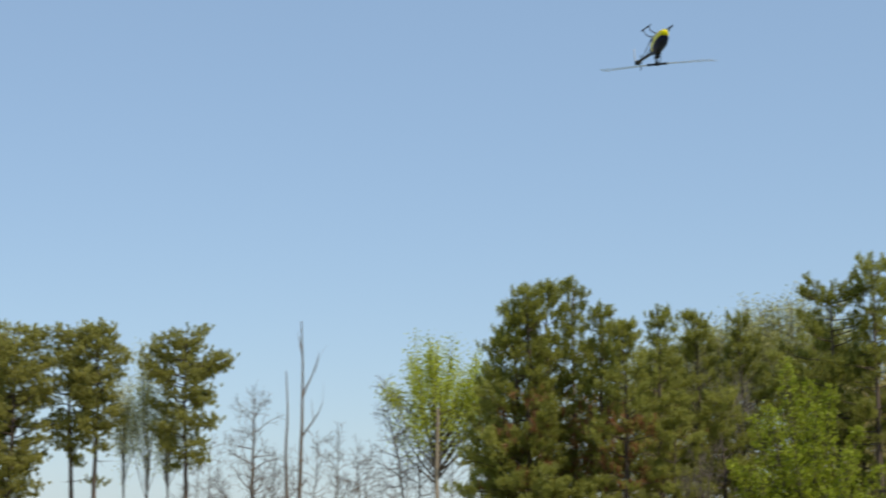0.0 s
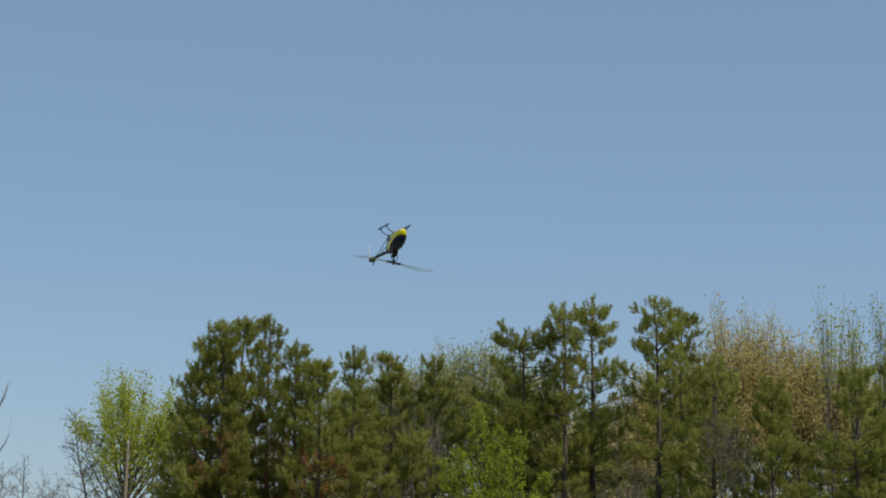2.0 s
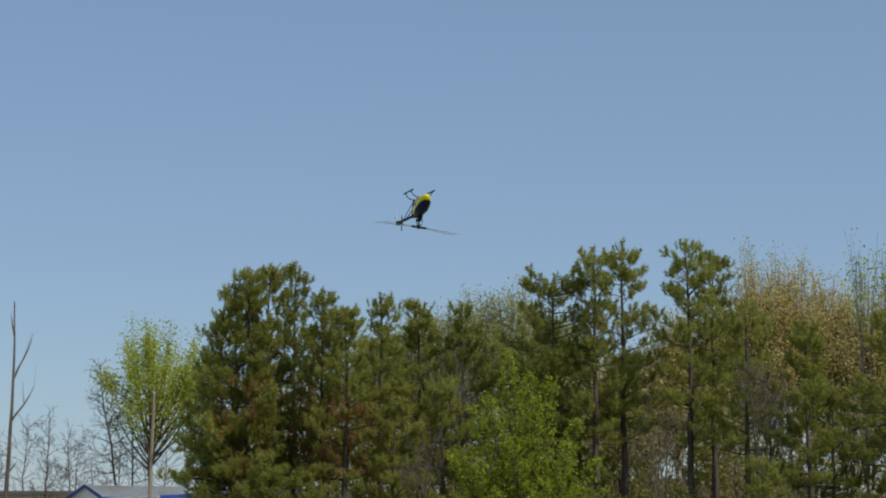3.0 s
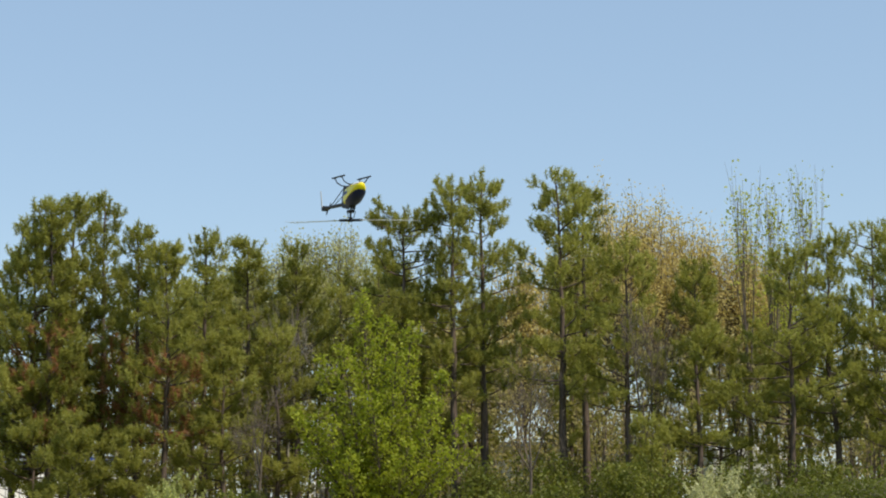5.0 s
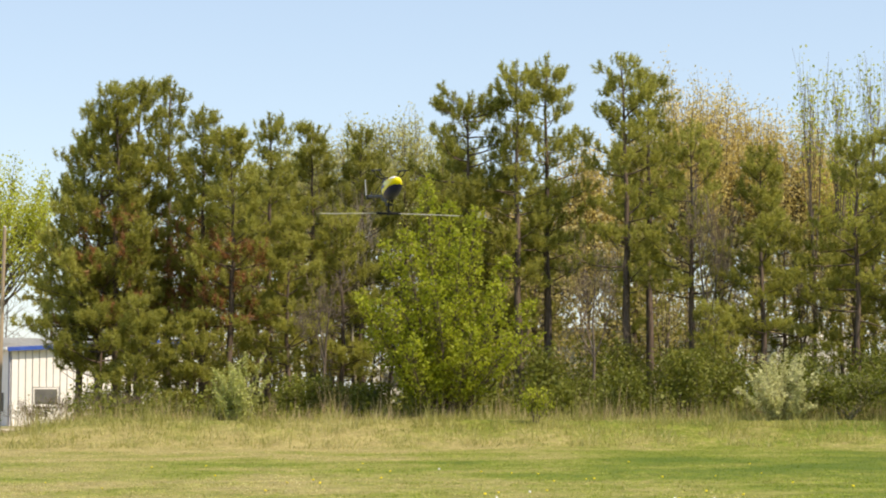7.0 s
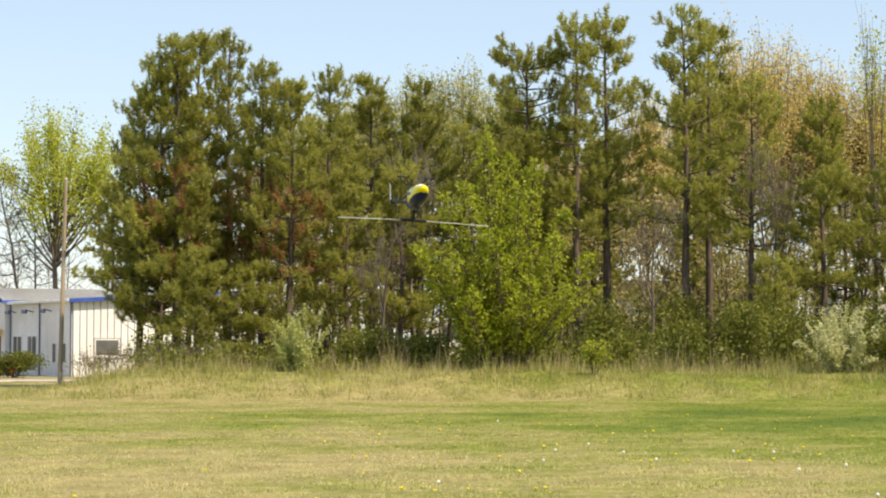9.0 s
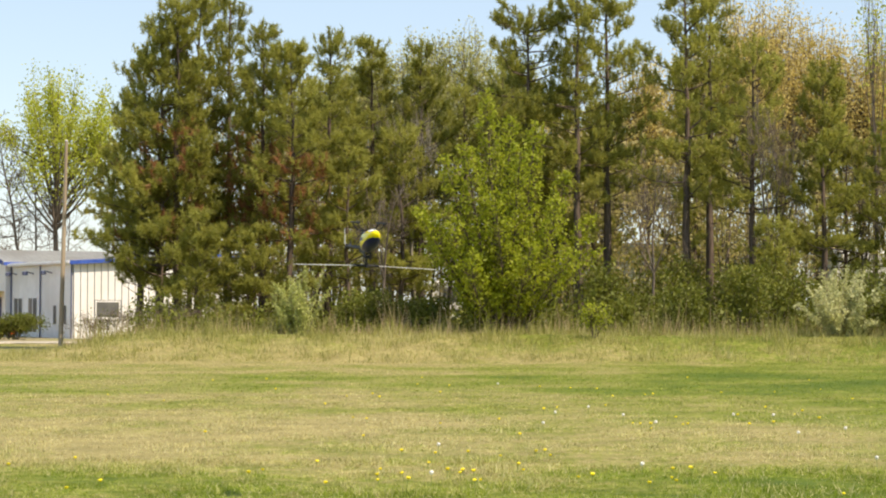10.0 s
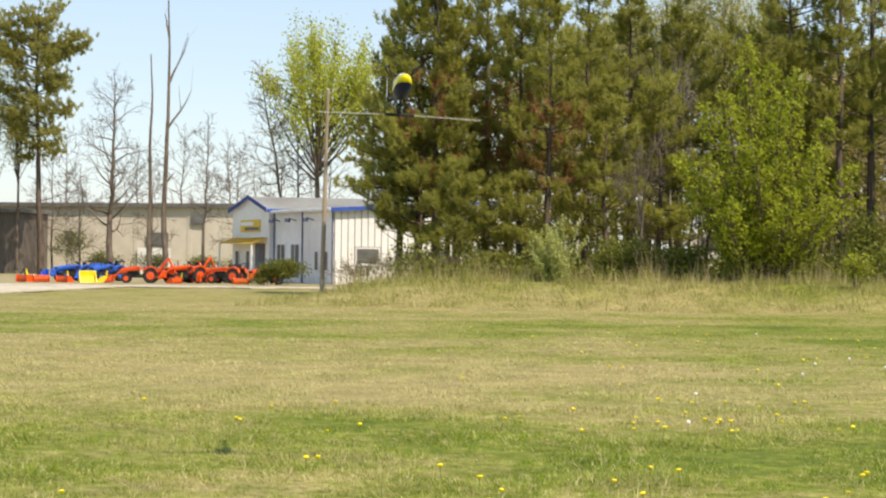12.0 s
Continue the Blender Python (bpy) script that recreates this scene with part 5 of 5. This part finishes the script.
def dandelions():
    rng = np.random.default_rng(31)
    d = root("dandelion", pose(0, 14, 0), "yellow dandelion in the mown grass", "flower", "dandelions")
    bm = bmesh.new()
    bmesh.ops.create_cone(bm, cap_ends=True, segments=9, radius1=0.010, radius2=0.021, depth=0.014, matrix=Matrix.Translation((0, 0, 0.082)))
    bmesh.ops.create_cone(bm, cap_ends=True, segments=9, radius1=0.021, radius2=0.010, depth=0.007, matrix=Matrix.Translation((0, 0, 0.092)))
    part("flower_head", bm, PETAL, d)
    part("stem", rod(bmesh.new(), (0, 0, -0.01), (0, 0, 0.078), 0.003, sides=5), STEM, d)
    spots = []
    for cx, cy, n, s in ((0.3, 14.0, 8, 1.1), (-1.0, 13.3, 5, 1.1), (1.2, 18.5, 20, 1.4), (-2.6, 13.2, 5, 1.0), (0.2, 20.5, 12, 1.4), (2.4, 27, 22, 3.0), (-3.6, 17.5, 10, 1.8), (3, 38, 20, 4.0), (-1, 31, 10, 4.0)):
        for _ in range(n):
            spots.append((cx + rng.normal(0, s), cy + rng.normal(0, s * 0.7)))
    first = True
    for x, y in spots:
        y = max(y, 11.2)
        k = rng.uniform(0.75, 1.15)
        m = pose(x, y, 0, rng.uniform(-12, 12), rng.uniform(-12, 12), rng.uniform(0, 360)) @ Matrix.Scale(k, 4)
        if first:
            d.matrix_basis, first = m, False
        else:
            copy_thing(d, m)
    c = root("dandelion_clock", pose(1.9, 19.0, 0), "white dandelion seed head in the grass", "flower", "seed heads")
    bm = bmesh.new()
    bmesh.ops.create_icosphere(bm, subdivisions=1, radius=0.022, matrix=Matrix.Translation((0, 0, 0.12)))
    part("seed_head", bm, CLOCK, c)
    part("stem", rod(bmesh.new(), (0, 0, -0.01), (0, 0, 0.10), 0.003, sides=5), STEM, c)
    for _ in range(14):
        copy_thing(c, pose(rng.normal(1.5, 2.0), abs(rng.normal(24, 6)), 0, 0, 0, rng.uniform(0, 360)))


dandelions()

# ---------------------------------------------------------------- helicopter


def helicopter():
    """A model helicopter, nose along +x, rotor up; the hub is the origin."""
    h = root("model_helicopter", pose(1.5, 9.3, 7), "yellow and dark blue model helicopter flying upside down", "helicopter")
    h.scale = (0.86, 0.86, 0.86)
    rings = [(0.345, -0.318, 0.012, 0.014), (0.33, -0.308, 0.034, 0.038), (0.29, -0.288, 0.058, 0.058), (0.22, -0.266, 0.083, 0.072), (0.13, -0.245, 0.100, 0.080), (0.03, -0.235, 0.105, 0.078),
             (-0.06, -0.225, 0.095, 0.064), (-0.13, -0.215, 0.070, 0.046), (-0.18, -0.200, 0.045, 0.030)]
    n = 24

    def shell(inflate, a0, a1, r0, r1):
        bm = bmesh.new()
        grid = []
        for x, z, hh, hw in rings[r0:r1]:
            grid.append([bm.verts.new((x + (inflate if x > 0.3 else 0), (hw + inflate) * math.sin(2 * math.pi * k / n), z + (hh + inflate) * math.cos(2 * math.pi * k / n))) for k in range(a0, a1 + (0 if a1 - a0 == n else 1))])
        m = len(grid[0])
        for i in range(len(grid) - 1):
            for k in range(m if a1 - a0 == n else m - 1):
                j = (k + 1) % m
                bm.faces.new((grid[i][k], grid[i][j], grid[i + 1][j], grid[i + 1][k]))
        if a1 - a0 == n:
            bm.faces.new(grid[0][::-1])
            bm.faces.new(grid[-1])
        for f in bm.faces:
            f.smooth = True
        bmesh.ops.recalc_face_normals(bm, faces=bm.faces)
        return bm

    def panel(inflate, reach):
        """A panel on the canopy's top: rings with their half width in steps round it."""
        bm = bmesh.new()
        grid = []
        for (x, z, hh, hw), w in zip(rings[1:], reach):
            row = []
            for k in range(13):
                a = 2 * math.pi * w * (k / 6 - 1) / n
                row.append(bm.verts.new((x + inflate * 2, (hw + inflate) * math.sin(a), z + (hh + inflate) * math.cos(a))))
            grid.append(row)
        for a, b in zip(grid, grid[1:]):
            for k in range(12):
                bm.faces.new((a[k], a[k + 1], b[k + 1], b[k])).smooth = True
        bmesh.ops.recalc_face_normals(bm, faces=bm.faces)
        return bm

    c = part("canopy", shell(0, 0, n, 0, len(rings)), CANOPY, h, "glossy yellow canopy")
    part("windscreen", panel(0.003, (2.2, 4.5, 4.9, 4.6, 3.9, 2.6)), CANOPYDARK, c, "dark blue glazed panel")
    part("stripe", shell(0.003, 6, 7, 4, 8), CANOPYDARK, c, "dark blue stripe")
    part("stripe", shell(0.003, -7, -6, 4, 8), CANOPYDARK, c, "dark blue stripe")
    # front of the belly: sun highlight painted as a white panel
    part("belly", shell(0.003, 9, 15, 1, 4), CANOPYWHITE, c, "white sun highlight painted under the nose")
    part("belly", shell(0.003, 9, 15, 4, 9), BELLYDARK, c, "dark maroon belly panel")
    for sy in (-1, 1):
        part("side_frame", prism(bmesh.new(), [(-0.20, -0.13), (0.03, -0.10), (0.06, -0.15), (0.08, -0.33), (-0.16, -0.33), (-0.21, -0.2)], sy * 0.028, sy * 0.033), CARBON, h, "black carbon side plate")
        pts = [(0.0, -0.33), (0.065, -0.338), (0.105, -0.362), (0.128, -0.405)]
        for x0 in (0.11, -0.13):
            bm = bmesh.new()
            for (ya, za), (yb, zb) in zip(pts, pts[1:]):
                rod(bm, (x0, sy * ya, za), (x0, sy * yb, zb), 0.0055, sides=6)
            rod(bm, (x0 - 0.02, sy * 0.128, -0.405), (x0 + 0.02, sy * 0.128, -0.405), 0.009, sides=6)
            part("skid_strut", bm, CARBON, h, "black landing strut")
        part("skid", rod(bmesh.new(), (-0.22, sy * 0.128, -0.410), (0.20, sy * 0.128, -0.410), 0.008, sides=8), CARBON, h, "black landing skid")
        part("boom_brace", rod(bmesh.new(), (-0.17, sy * 0.03, -0.31), (-0.66, sy * 0.012, -0.17), 0.004, sides=6), CARBON, h)
    part("tail_boom", rod(bmesh.new(), (-0.12, 0, -0.165), (-0.94, 0, -0.165), 0.019, 0.016, 10), CARBON, h, "black tail boom")
    part("tail_gearbox", boxed(-0.98, -0.91, -0.03, 0.02, -0.19, -0.14, 0.006), CARBON, h)
    part("lower_fin", prism(bmesh.new(), [(-0.925, -0.18), (-0.965, -0.18), (-1.01, -0.34), (-0.99, -0.34)], 0.022, 0.026), BLADEGREY, h, "pale grey tail fin")
    bm = boxed(-0.06, 0.05, -0.025, 0.025, -0.10, -0.07, 0.006)
    rod(bm, (0, 0, -0.16), (0, 0, 0.0), 0.007, sides=10)
    for a in (0.5, 2.6, 4.7):
        rod(bm, (0.045 * math.cos(a), 0.045 * math.sin(a), -0.09), (0.03 * math.cos(a), 0.03 * math.sin(a), -0.02), 0.004, sides=6)
    part("mast", bm, CARBON, h)
    bm = rod(bmesh.new(), (0, 0, -0.03), (0, 0, 0.018), 0.018, sides=12)
    for s in (-1, 1):
        rod(bm, (0.01 * s, 0, 0), (0.10 * s, 0, 0), 0.013, sides=8)
        box(bm, 0.085 * s, 0.13 * s, -0.014, 0.014, -0.012, 0.012, 0.003)
    rotor = part("rotor", bm, CARBON, h, "black rotor head")
    for s in (-1, 1):
        bm = bmesh.new()
        cone = 0.012
        prof = [(-0.026, 0.0), (-0.006, 0.004), (0.018, 0.0035), (0.024, 0.0), (0.018, -0.0035), (-0.006, -0.0035)]
        a = [bm.verts.new((0.12 * s, y * s, z)) for y, z in prof]
        b = [bm.verts.new((0.72 * s, y * s, z + cone)) for y, z in prof]
        bm.faces.new(a)
        bm.faces.new(b[::-1])
        for i in range(6):
            j = (i + 1) % 6
            bm.faces.new((a[j], a[i], b[i], b[j]))
        bmesh.ops.recalc_face_normals(bm, faces=bm.faces)
        part("blade", bm, BLADEGREY, rotor, "pale grey rotor blade")
    bm = rod(bmesh.new(), (0, -0.012, 0), (0, 0.012, 0), 0.012, sides=8)
    tail = part("tail_rotor", bm, CARBON, h, "", pose(-0.945, -0.045, -0.165))
    for s in (-1, 1):
        part("tail_blade", boxed(-0.012, 0.014, -0.003, 0.003, 0.02 * s, 0.095 * s, 0.002), CARBON, tail)
    return h, rotor, tail


HELI, ROTOR, TAIL_ROTOR = helicopter()

# seconds, place, heading, bank, pitch of the machine on its way
FLIGHT = [
    (0, 1.799, 6.248, 6.218, -70.5, 0, 5), (0.5, 1.98, 6.274, 6.158, -69.2, 0, 0), (1, 2.109, 6.394, 5.702, -69.6, 0, 1), (1.5, 2.126, 6.523, 5.066, -69.7, 0, 1), (2, 2.091, 6.575, 4.739, -69.6, 0, 1),
    (2.5, 2.109, 6.575, 4.739, -70, 0, 1), (4.5, 0.095, 16.159, 4.008, -73.8, 0, 5), (5, 0.258, 16.168, 3.948, -74.4, 0, 5), (5.5, 0.31, 16.177, 3.87, -74.3, 0, 4), (6, 0.275, 16.228, 3.518, -75.1, 0, 4),
]
FLIGHT += [
    (6.5, 0.189, 16.263, 3.139, -77.3, 0, 5), (7, 0.043, 16.271, 3.071, -77.4, 0, 5), (7.5, -0.06, 16.288, 2.864, -75.8, 0, 5), (9.5, -0.378, 16.314, 2.408, -75.6, -3, 5), (10, -0.628, 16.323, 1.944, -75.6, -2, 3),
    (10.5, -0.989, 16.306, 1.48, -75, -2, 3), (11, -1.342, 15.592, 1.557, -74.5, -3, 3), (11.5, -1.84, 15.377, 1.66, -73.6, -4, 3), (12, -2.227, 14.586, 2.632, -75.3, -2, 3),
]
# where the blades stand, in degrees from straight across the view
BLADE_ANGLES = [(0.0, 27), (0.5, 55), (1.0, 52), (1.5, 90), (2.0, -55), (2.5, -8), (4.5, -5), (5.0, 35), (5.5, 90), (6.0, 60), (6.5, -15), (7.0, 20), (7.5, -60), (9.5, -45), (10.0, -25), (10.5, 5),
                (11.0, -45), (11.5, -15), (12.0, -20)]


def motions():
    walk(HELI, [(t, pose(x, y, z, 180 + bank, pitch, turn)) for t, x, y, z, turn, bank, pitch in FLIGHT])
    # the rotor turns about 82 degrees from one thirtieth of a second to the next
    total, knots, prev = BLADE_ANGLES[0][1] - 74.0, [], None
    for t, a in BLADE_ANGLES:
        want = a - 74.0
        if prev is not None:
            guess = total + 82.0 * (t - prev) * FPS
            total = want + 180.0 * round((guess - want) / 180.0)
        knots.append((t * FPS, total))
        prev = t
    n = int(12 * FPS)
    turn = np.interp(np.arange(n + 1), [k[0] for k in knots], [k[1] for k in knots])
    walk(ROTOR, [(i / FPS, pose(0, 0, 0, 0, 0, float(turn[i]))) for i in range(n + 1)])
    walk(TAIL_ROTOR, [(i / FPS, pose(-0.945, -0.045, -0.165, 0, 62.0 * i, 0)) for i in range(n + 1)])


motions()
